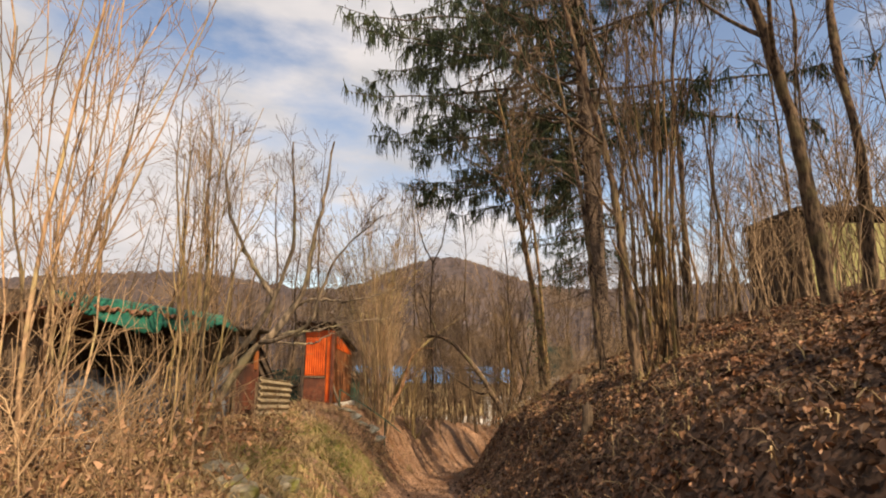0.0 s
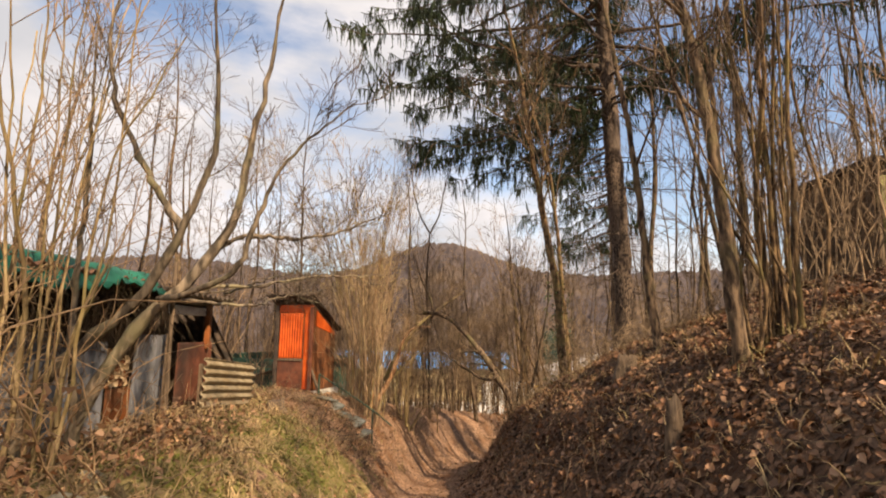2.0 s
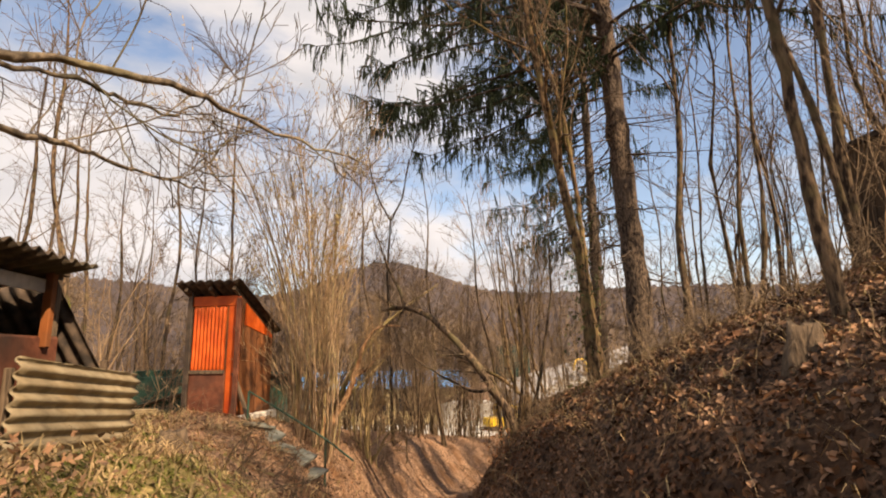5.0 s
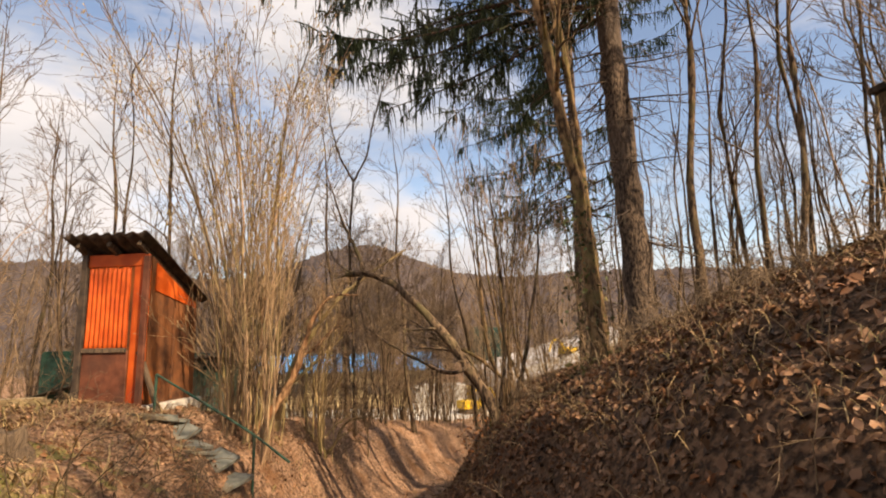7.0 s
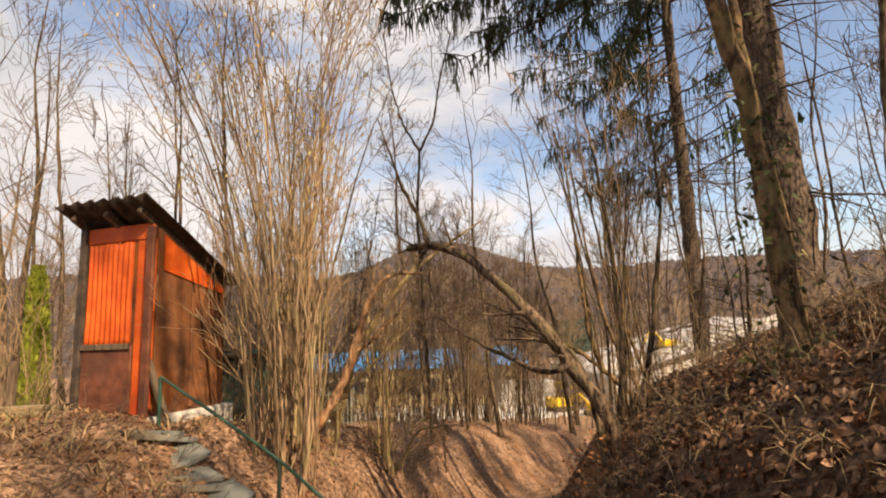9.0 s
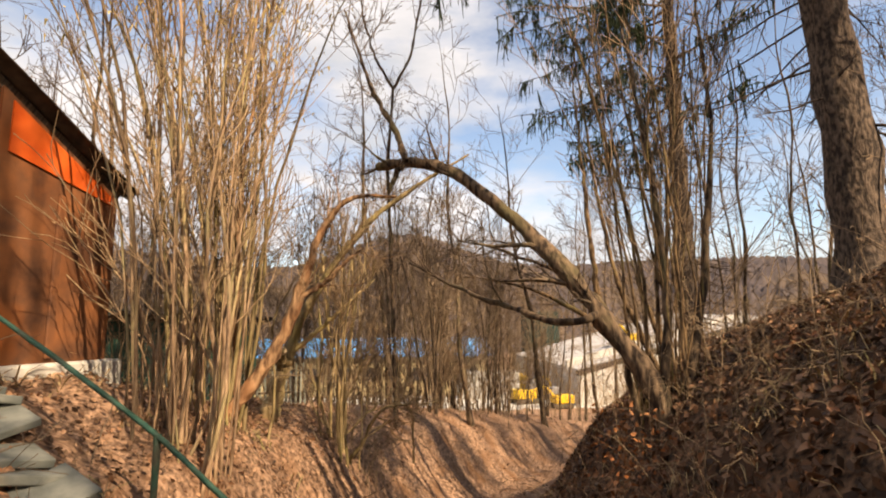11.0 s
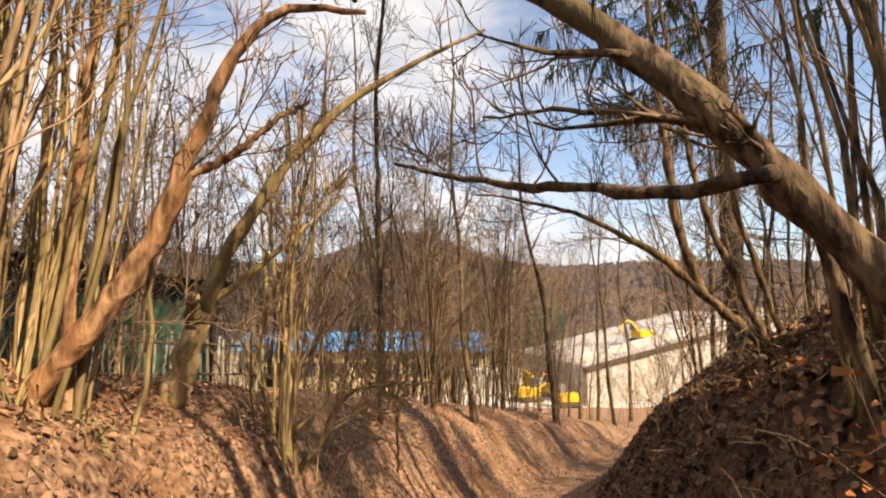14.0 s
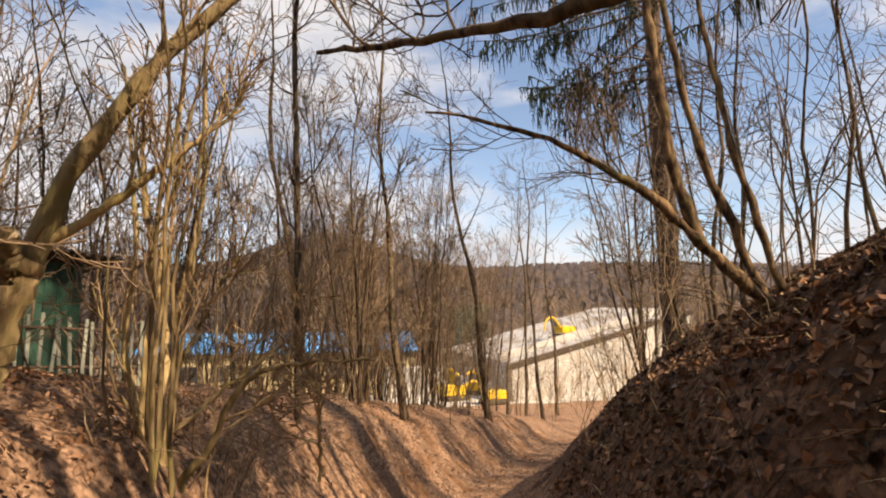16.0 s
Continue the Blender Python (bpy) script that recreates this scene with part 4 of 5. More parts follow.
bare_tree((2.64, 7.12, gz(2.64, 7.12)), 7.4, 0.07, (-1.2, 0.1), 34, "slim leaning tree on the leafy slope", 12)

# ---- woods ----
rng = np.random.default_rng(77)
kinds = [bare_tree((70 + 6 * i, -30, gz(70 + 6 * i, -30)), h, r, (0.5 - 0.3 * i, 0.3), 40 + i, "bare grey woodland tree", 11, 0.35, 0.26, 4, "woodland_tree", "woodland trees", tip=0.008, whole=True) for i, (h, r) in enumerate(((9, 0.06), (11, 0.08), (8, 0.045), (12, 0.1), (7, 0.04), (10, 0.05)))]
slim = [bare_tree((110 + 6 * i, -30, gz(110 + 6 * i, -30)), h, r, (0.4 - 0.3 * i, 0.2), 60 + i, "slim bare tree on the wooded slope", 13, 0.2, 0.2, 3, "slim_tree", "slim trees", tip=0.008, whole=True) for i, (h, r) in enumerate(((10, 0.045), (11, 0.055), (8, 0.035)))]


def scrub_tree(at, stems, height, spread, seed):
    """A many-stemmed bare shrub with fine brown twigs."""
    rng = np.random.default_rng(seed)
    t = thing("scrub_tree", at, 0, "brown many-stemmed bare shrub with fine twigs", "bush", "bare shrubs")
    P, R = [], []
    for _ in range(stems):
        a, h = rng.uniform(0, 2 * np.pi), height * rng.uniform(0.6, 1.05)
        ox, oy = spread * rng.random() * math.cos(a), spread * rng.random() * math.sin(a)
        k = rng.normal(0, 0.12, 4)
        p, r = polyline([(0.1 * ox, 0.1 * oy, -0.15), (0.3 * ox + k[0], 0.3 * oy + k[1], h * 0.35), (0.6 * ox + k[2], 0.6 * oy + k[3], h * 0.68), (ox, oy, h)], 8, 0.03 * rng.uniform(0.5, 1.2), 0.007, 0.02, rng)
        P.append(p)
        R.append(r)
        child("stem", stick_mesh("stem", [(p, r)], M_BARK, 4), t)
    P, R = np.concatenate(P), np.concatenate(R)
    P1, R1 = sprout(P, R, 10, height * 0.26, 38, rng, 5, 0.2, 0.1, 0.14, 0.5, 0.007)
    P2, R2 = sprout(P1, R1, 5, height * 0.12, 38, rng, 3, 0.15, 0.08, 0.18, 0.6, 0.0055)
    P3, R3 = sprout(P2, R2, 3, height * 0.06, 40, rng, 2, 0.15, 0.05, 0.2, 0.6, 0.0045)
    crown(t, [(P1, R1), (P2, R2), (P3, R3)], M_SCRUB)
    return t


M_SCRUB = material("scrub_twig", (0.17, 0.115, 0.07), (0.32, 0.225, 0.14), 8, 0.85, 0.1, island=0.4)
shrubs = [scrub_tree((150 + 6 * i, -30, gz(150 + 6 * i, -30)), n, h, w, 90 + i) for i, (n, h, w) in enumerate(((7, 6.0, 1.6), (6, 7.2, 1.3), (8, 4.6, 1.5), (5, 8.0, 1.4)))]
spots = []


def scatter(n, x0, x1, y0, y1, gap, keep, stock=None):
    made = 0
    for _ in range(n * 12):
        x, y = rng.uniform(x0, x1), rng.uniform(y0, y1)
        if keep(x, y) and all((x - a) ** 2 + (y - b) ** 2 > gap * gap for a, b in spots):
            spots.append((x, y))
            made += 1
            copy_thing((stock or kinds)[int(rng.integers(len(stock or kinds)))], pose(x, y, gz(x, y) - 0.05, rng.normal(0, 3), rng.normal(0, 3), rng.uniform(0, 360)))
            if made >= n:
                return


def off_path(d0, d1):
    return lambda x, y: d0 < abs(x - float(path_x(y))) < d1


scatter(50, 4.0, 22, 5, 27, 1.1, lambda x, y: x - float(path_x(y)) > 4.1 and (y > 9 or x > 6.2) and not (7.6 < x < 13.5 and 12 < y < 16.2) and not (4.4 < x < 8.5 and 15.5 < y < 22) and not (x < 7.6 and y > 17.5))
scatter(46, 4.0, 19, 9, 27, 0.7, lambda x, y: x - float(path_x(y)) > 3.9 and not (y > 17.5 and x < 9) and not (7.6 < x < 13.5 and 12 < y < 16.2) and not (4.6 < x < 6.3 and 16.5 < y < 18.6), slim)
scatter(46, -12, 16, 21, 42, 1.0, lambda x, y: 1.7 < abs(x - float(path_x(y))) and x < float(path_x(y)) + 6 and not (-1.6 < x < 1.3 and y < 27))
scatter(14, -16, 9, 40, 50, 1.8, lambda x, y: True)
scatter(34, -26, -6, 16, 44, 1.4, lambda x, y: True)
scatter(26, 3.4, 12, -7, 4.2, 1.1, lambda x, y: x > 3.4 and math.degrees(math.atan2(x, y)) > 41)
scatter(20, -8, 7, 24, 38, 1.4, lambda x, y: 2.2 < abs(x - float(path_x(y))) < 8, shrubs)
scatter(16, -24, -5, 20, 36, 1.8, lambda x, y: x < -7 or y > 25, shrubs)
scatter(16, -30, -9, 22, 40, 1.6, lambda x, y: True)
scatter(12, 4, 13, -9, 3.0, 1.2, lambda x, y: math.degrees(math.atan2(x, y)) > 43)
scatter(10, -14, 16, -14, -4, 2.0, off_path(3.5, 30))


# ---- valley and hills ----
def hills():
    m = material("wooded_hill", (0.038, 0.031, 0.034), (0.095, 0.074, 0.07), 0.22, 1.0, 0.6, c3=(0.1, 0.07, 0.048), big=0.02)
    az = np.radians(np.concatenate([np.arange(-180, -60, 1.5), np.arange(-60, 60, 0.22), np.arange(60, 181.4, 1.5)]))
    d = np.degrees(az)
    ridge = 43 + 30 * np.exp(-(d / 8.0) ** 2) + 10 * np.exp(-((d + 24) / 12) ** 2) + 8 * np.exp(-((d - 20) / 12) ** 2) + 2.5 * np.sin(d * 0.21 + 1) + 12 * np.exp(-((np.abs(d) - 180) / 60) ** 2)
    rs = np.linspace(150, 520, 48)
    prof = np.interp(rs, [150, 200, 260, 330, 400, 450, 520], [0, 0.06, 0.25, 0.55, 0.88, 1.0, 0.8])
    g = np.random.default_rng(5)
    A, Rr = np.meshgrid(az, rs, indexing="ij")
    Z = -9 + (ridge[:, None] + 9) * prof[None] + (g.random(A.shape) ** 2 * 4.0 - 1.0) * np.minimum(prof * 4, 1)[None]
    v = np.stack([Rr * np.sin(A), Rr * np.cos(A), Z], -1).reshape(-1, 3)
    i = np.arange(A.size).reshape(A.shape)
    q = np.stack([i[:-1, :-1], i[1:, :-1], i[1:, 1:], i[:-1, 1:]], -1).reshape(-1, 4)
    tagged(new("backdrop", mesh_from("backdrop", v, q, m)), "distant wooded hills across the valley", "hills", kind="structure")


hills()
M_GLASS = material("dark_pane", (0.02, 0.025, 0.03), (0.06, 0.07, 0.08), 2, 0.15, 0.0)
M_BLUE = material("blue_roof_sheet", (0.05, 0.28, 0.62), (0.1, 0.42, 0.8), 2, 0.5, 0.1)
M_CREAM = material("cream_wall", (0.45, 0.36, 0.2), (0.58, 0.48, 0.28), 3, 0.9, 0.1)
M_WHITE = material("white_cladding", (0.36, 0.35, 0.32), (0.52, 0.5, 0.46), 1, 0.7, 0.1)
M_YELL = material("yellow_paint", (0.7, 0.42, 0.02), (0.8, 0.52, 0.05), 3, 0.5, 0.1)
t = thing("long_hall", (-14, 62, -5.7), 0, "long low hall with a blue roof and cream walls", "building")
box("wall", 0, 22, 0, 9, -0.5, 3.6, M_CREAM, t, "", 0.05)
bm = bmesh.new()
for x in (-0.4, 22.4):
    bm.verts.new((x, -0.6, 3.5)), bm.verts.new((x, 4.5, 5.1)), bm.verts.new((x, 9.6, 3.5))
bm.verts.ensure_lookup_table()
V_ = bm.verts
for f in ((0, 1, 4, 3), (1, 2, 5, 4), (0, 3, 5, 2), (0, 2, 1), (3, 4, 5)):
    bm.faces.new([V_[k] for k in f])
part("roof", bm, M_BLUE, t, "blue sheet roof")
for k in range(9):
    box("window", 0.9 + 2.35 * k, 2.2 + 2.35 * k, -0.06, -0.004, 1.3, 2.5, M_GLASS, t, "dark window", 0.01)
M_ROAD = material("grey_concrete_road", (0.26, 0.25, 0.245), (0.48, 0.465, 0.45), 3, 0.9, 0.2, c3=(0.26, 0.22, 0.18), big=0.4)
M_CASTWALL = material("stained_cast_wall", (0.33, 0.32, 0.29), (0.55, 0.53, 0.49), 3, 0.9, 0.2, c3=(0.38, 0.33, 0.27), big=0.8)
t = thing("retaining_wall", (13.3, 52.2, -5.7), 11.8, "pale concrete retaining wall holding up a rising yard road", "wall")


def ramp_top(x):
    return 2.8 + 0.22 * x


def prism(x0, x1, y0, y1, low, high, back):
    """A block whose top follows the ramp; low and high are heights, back the rise across it."""
    bm = bmesh.new()
    c = [bm.verts.new(p) for p in ((x0, y0, low(x0)), (x1, y0, low(x1)), (x1, y1, low(x1)), (x0, y1, low(x0)), (x0, y0, high(x0)), (x1, y0, high(x1)), (x1, y1, high(x1) + back), (x0, y1, high(x0) + back))]
    for f in ((3, 2, 1, 0), (4, 5, 6, 7), (0, 1, 5, 4), (1, 2, 6, 5), (2, 3, 7, 6), (3, 0, 4, 7)):
        bm.faces.new([c[k] for k in f])
    return bm


part("road", prism(0, 18, 0.32, 12, lambda x: -0.6, lambda x: ramp_top(x) + 0.1, 0.6), M_ROAD, t, "pale grey ramp road")
for k in range(9):
    part("panel", prism(2 * k + 0.03, 2 * k + 1.97, 0, 0.3, lambda x: -0.6, lambda x: ramp_top(x) - 0.35, 0), M_CASTWALL, t)
part("coping", prism(-0.1, 18, -0.1, 0.34, lambda x: ramp_top(x) - 0.34, lambda x: ramp_top(x) + 0.02, 0), M_DARKROOF, t, "dark coping beam")
part("kerb", prism(-0.1, 18, 1.6, 1.9, lambda x: ramp_top(x) - 0.1, lambda x: ramp_top(x) + 0.72, 0), M_WHITE, t, "pale kerb")


# ---- ground cover ----

def slope_frame(x, y):
    e = 0.05
    dx = (ground_z(x + e, y) - ground_z(x - e, y)) / (2 * e)
    dy = (ground_z(x, y + e) - ground_z(x, y - e)) / (2 * e)
    n = np.stack([-dx, -dy, np.ones_like(dx)], -1)
    return n / np.linalg.norm(n, axis=1, keepdims=True)


def litter(n, x0, x1, y0, y1, size, seed, mat, label, thin=None, rough=0.45, name="leaf_litter"):
    """Curled dry leaves lying on the ground: two bent quads each."""
    rng = np.random.default_rng(seed)
    x, y = rng.uniform(x0, x1, n), rng.uniform(y0, y1, n)
    if thin is not None:
        k = rng.random(n) < thin(x, y)
        x, y = x[k], y[k]
    n = len(x)
    nrm = slope_frame(x, y) + rng.normal(0, rough, (n, 3))
    nrm /= np.linalg.norm(nrm, axis=1, keepdims=True)
    a = np.cross(nrm, rng.normal(size=(n, 3)))
    a /= np.linalg.norm(a, axis=1, keepdims=True)
    b = np.cross(nrm, a)
    c = np.stack([x, y, ground_z(x, y) + 0.012 + 0.02 * rng.random(n)], -1)
    s = size * (0.4 + 1.2 * rng.random((n, 1)) ** 1.5)
    w = s * (0.35 + 0.2 * rng.random((n, 1)))
    fold = nrm * s * rng.uniform(0.05, 0.4, (n, 1))
    v = np.stack([c - a * s * 0.6, c - a * s * 0.25 + b * w * 0.8 + fold, c + a * s * 0.2 + b * w * 0.75 + fold * 0.8, c + a * s * 0.65 + fold * rng.uniform(-0.5, 1.2, (n, 1)), c + a * s * 0.2 - b * w * 0.75 + fold * 0.6, c - a * s * 0.25 - b * w * 0.8 + fold], 1).reshape(-1, 3)
    o = np.arange(n)[:, None] * 6
    tri = np.concatenate([o + np.array([0, 1, 2, 3]), o + np.array([0, 3, 4, 5])])
    return tagged(new(name, mesh_from(name, v, tri, mat, False)), label, "leaves", kind="stuff")


def tufts(n, per, x0, x1, y0, y1, length, seed, mat, label, thin=None, name="dry_grass", lay=0.7, width=0.006):
    """Tufts of arching blades."""
    rng = np.random.default_rng(seed)
    x, y = rng.uniform(x0, x1, n), rng.uniform(y0, y1, n)
    if thin is not None:
        k = rng.random(n) < thin(x, y)
        x, y = x[k], y[k]
    x, y = np.repeat(x, per), np.repeat(y, per)
    n = len(x)
    x, y = x + rng.normal(0, 0.06, n), y + rng.normal(0, 0.06, n)
    p = np.stack([x, y, ground_z(x, y) - 0.01], -1)
    a = rng.uniform(0, 2 * np.pi, n)
    d = np.stack([np.cos(a) * lay, np.sin(a) * lay, 0.5 + 0.7 * rng.random(n)], -1)
    L = length * (0.4 + 0.9 * rng.random(n))[:, None]
    side = np.stack([-np.sin(a), np.cos(a), 0 * a], -1) * width
    pts = [p]
    for k in range(3):
        d = d / np.linalg.norm(d, axis=1, keepdims=True)
        pts.append(pts[-1] + d * L / 3)
        d = d + np.array([0, 0, -0.55]) + rng.normal(0, 0.12, d.shape)
    v = np.concatenate([np.stack([q - side * f, q + side * f], 1) for q, f in zip(pts, (1, 1, 0.8, 0.2))], 1).reshape(-1, 3)
    i = np.arange(n)[:, None] * 8
    q = np.concatenate([i + np.array([0, 1, 3, 2]) + 2 * k for k in range(3)])
    return tagged(new(name, mesh_from(name, v, q, mat, False)), label, "grass", kind="stuff")


def canes(n, x0, x1, y0, y1, length, seed, mat, label, thin=None, up=1.2, r=0.005, name="brambles", droop=0.28, shoots=3, category="undergrowth", fine=0):
    """Thin arching canes and shoots with side twigs."""
    rng = np.random.default_rng(seed)
    x, y = rng.uniform(x0, x1, n), rng.uniform(y0, y1, n)
    if thin is not None:
        k = rng.random(n) < thin(x, y)
        x, y = x[k], y[k]
    n = len(x)
    d = rng.normal(0, 0.5, (n, 3)) + np.array([0, 0, up])
    L = length * (0.4 + 0.9 * rng.random((n, 1)))
    p = np.stack([x, y, ground_z(x, y) - 0.05], -1)
    pts = [p]
    for k in range(6):
        d = d / np.linalg.norm(d, axis=1, keepdims=True)
        pts.append(pts[-1] + d * L / 6)
        d = d + rng.normal(0, 0.17, d.shape) + np.array([0, 0, -droop * k / 2.4])
    P = np.stack(pts, 1)
    R = r * (0.6 + 0.8 * rng.random((n, 1))) * np.linspace(1, 0.35, 7)[None]
    batches = [(P, R)]
    if shoots:
        S = sprout(P, R, shoots, length * 0.3, 35, rng, 4, 0.25, 0.08, 0.14, 0.7, r * 0.35)
        batches.append(S)
        if fine:
            batches.append(sprout(*S, fine, length * 0.12, 40, rng, 3, 0.2, 0.05, 0.2, 0.6, 0.0035))
    return tagged(new(name, stick_mesh(name, batches, mat, 3)), label, category, kind="stuff")


def side(x, y):
    return (x - path_x(y))


# slope leaves with darker lows than M_LEAF, which put the bank's shade into colour
M_SHADELEAF = material("shade_dark_leaf", (0.026, 0.012, 0.007), (0.34, 0.19, 0.108), 3, 0.5, 0.2, c3=(0.13, 0.055, 0.026), big=1.5, island=0.75)
litter(92000, 0.5, 7, 1.8, 21, 0.043, 101, M_SHADELEAF, "brown curled beech and hazel leaves on the slope", lambda x, y: np.clip((side(x, y) - 0.3) / 1.2, 0, 1) * np.clip(1.5 - side(x, y) / 8, 0.2, 1), 0.8)
litter(36000, -5, -0.8, 7, 21, 0.027, 103, M_LEAF, "dry leaves on the garden bank", lambda x, y: (side(x, y) < -0.7) * np.interp(y, [7, 11, 14], [0.2, 0.3, 1.0]), 0.5)
litter(50000, -5.5, 9, 1.5, 34, 0.036, 102, M_LEAF, "trodden dry leaves in the lane", lambda x, y: np.clip(1.0 - np.abs(side(x, y) + 1.2) / 4.5, 0.0, 1) * np.where((side(x, y) < -1.0) & (np.abs(y - 9.4) < 3.6), 0.25, 1.0), 0.3)
tufts(5200, 7, -7, -0.6, 1.5, 17, 0.3, 111, M_GRASS, "bleached dry grass on the bank", lambda x, y: np.clip((-side(x, y) - 0.5) / 1.2, 0, 1) * (0.25 + 0.75 * (bump_noise(x, y) > 0.0)) * np.interp(y, [0, 9, 13, 18], [1, 1, 0.35, 0.2]))
tufts(700, 6, 0.8, 6, 2, 20, 0.22, 112, M_GRASS, "sparse dry grass among the leaves", lambda x, y: 0.5 + 0 * x)
tufts(2600, 8, -4.2, -1.3, 7.0, 13, 0.09, 113, M_GREEN, "mossy green grass on the bank", lambda x, y: (bump_noise(x * 0.8, y * 0.8) > 0.1) * 1.0, "moss_grass", 0.9, 0.008)
canes(900, -5.5, -1.6, 2.0, 7.0, 1.6, 121, M_HTWIG, "tangle of dry stalks and bramble canes", lambda x, y: np.clip((-side(x, y) - 1.4) / 1.5, 0, 1), 1.0, 0.006)
canes(260, -4.5, -1.2, 7.0, 15, 0.6, 122, M_TWIG, "dry bramble canes on the bank", lambda x, y: (-side(x, y) > 1.2) * 0.7, 0.6, 0.004)
canes(420, 0.9, 5.5, 3, 19, 0.8, 123, M_TWIG, "bare twigs and shoots on the leafy slope", lambda x, y: (side(x, y) > 0.9) * 0.8, 0.9, 0.004)
canes(420, 0.8, 5.5, 2.5, 19, 0.55, 133, M_SCRUB, "pale fallen sticks on the leafy slope", lambda x, y: (side(x, y) > 0.7) * 0.9, 0.25, 0.0032, "fallen_sticks", 0.05, 3, "sticks")
canes(310, -4.5, 6.5, 18.5, 31, 3.0, 124, M_SCRUB, "thicket of thin bare saplings along the lane", lambda x, y: np.clip((np.abs(side(x, y) + 0.2) - 1.4) / 1.0, 0, 1) * np.where((x < 0) & (y < 23), 0.34, 1.0), 2.0, 0.011, "thicket", 0.06, 7, "thicket", 3)
canes(400, -8, 14, 26, 44, 3.6, 125, M_SCRUB, "thicket of thin bare saplings on the valley edge", lambda x, y: np.clip((np.abs(side(x, y)) - 1.6) / 1.0, 0, 1), 3.0, 0.016, "thicket", 0.03, 6, "thicket")
canes(300, -11, 9, 24, 40, 4.6, 130, M_TWIG, "tall brown scrub along the valley edge", lambda x, y: np.clip((np.abs(side(x, y)) - 1.8) / 1.0, 0, 1) * (x < path_x(y)), 3.0, 0.014, "thicket", 0.03, 8, "thicket", 2)
canes(320, -6, 52, 68, 78, 8.5, 131, M_SCRUB, "brown bare scrub on the far side of the yard", None, 3.0, 0.05, "thicket", 0.02, 9, "thicket")
canes(150, 14, 34, 48, 51.5, 3.6, 132, M_SCRUB, "scrub at the foot of the retaining wall", None, 3.0, 0.02, "thicket", 0.03, 6, "thicket")
canes(150, 5.0, 8.8, 7.5, 12.8, 3.4, 127, M_SCRUB, "thin bare saplings on the wooded slope", None, 3.0, 0.012, "thicket", 0.03, 6, "thicket")
canes(80, -4.6, -2.0, 16.8, 18.6, 1.6, 128, M_SCRUB, "dense brown scrub on the bank behind the hazels", lambda x, y: (side(x, y) < -1.5) * 1.0, 1.3, 0.007, "thicket", 0.12, 6, "thicket", 3)
canes(300, -12, -4.5, 14, 30, 3.0, 126, M_HTWIG, "pale scrub behind the garden", None, 2.4, 0.012, "thicket", 0.04, 5, "thicket")


# ---- steps and handrail down from the outhouse ----
def steps():
    t = thing("garden_steps", (-2.45, 14.75, gz(-2.45, 14.75)), 0, "crooked grey-green slab steps dug into the bank", "steps")
    rr = random.Random(4)
    for k in range(7):
        x, y = 0.17 * k, -0.12 * k
        z = gz(-2.45 + x, 14.75 + y) - t.location.z
        bm = bmesh.new()
        solid(bm, -0.15, 0.15, -0.23, 0.23, -0.03, 0.015, 0.006)
        ob = part("slab", bm, M_STEP, t)
        ob.matrix_local = pose(x, y, z + 0.01, rr.uniform(-18, 18), rr.uniform(-6, 22), -35 + rr.uniform(-10, 10))
    return t


steps()


def rail():
    t = thing("handrail", (-2.54, 15.05, gz(-2.54, 15.05)), 0, "green-painted iron handrail beside the steps", "railing")
    z0 = t.location.z
    top = [(0, 0, 0.5 - z0), (0.6, -0.22, 0.18 - z0), (1.27, -0.45, -0.2 - z0), (1.7, -0.62, -0.5 - z0)]
    P, R = polyline(top, 14, 0.015, 0.015)
    child("rail", stick_mesh("rail", [(P, R)], M_GREENPAINT, 7), t)
    for x, y, h in ((0, 0, 0.5), (1.27, -0.45, -0.2)):
        P, R = polyline([(x, y, gz(-2.54 + x, 15.05 + y) - z0 - 0.15), (x, y, h - z0)], 3, 0.017, 0.017)
        child("post", stick_mesh("post", [(P, R)], M_GREENPAINT, 7), t)
    return t


rail()


def cypress():
    rng = np.random.default_rng(6)
    x, y = -10.4, 24.0
    t = thing("cypress", (x, y, gz(x, y)), 0, "slender green columnar cypress in the garden", "tree")
    P, R = polyline([(0, 0, -0.2), (0, 0, 3.6)], 6, 0.06, 0.01)
    child("trunk", stick_mesh("trunk", [(P, R)], M_BARK, 6), t)
    n = 16000
    h = rng.random(n) ** 0.9
    a = rng.uniform(0, 2 * np.pi, n)
    r = (0.42 * np.sqrt(np.clip(1 - h, 0, 1)) * np.minimum(1, h * 8 + 0.5)) * (0.5 + 0.55 * rng.random(n))
    pts = np.stack([r * np.cos(a), r * np.sin(a), 0.15 + h * 4.0], -1)
    d = np.stack([0.4 * np.cos(a), 0.4 * np.sin(a), np.ones(n)], -1) + rng.normal(0, 0.2, (n, 3))
    v, q = blades(pts, d, 0.04 + 0.04 * rng.random(n), 0.12 + 0.12 * rng.random(n))
    m = material("cypress_leaf", (0.11, 0.14, 0.015), (0.26, 0.28, 0.045), 4, 0.7, 0.1, island=0.3)
    tagged(child("crown", mesh_from("crown", v, q, m, False), t), kind="stuff")


cypress()


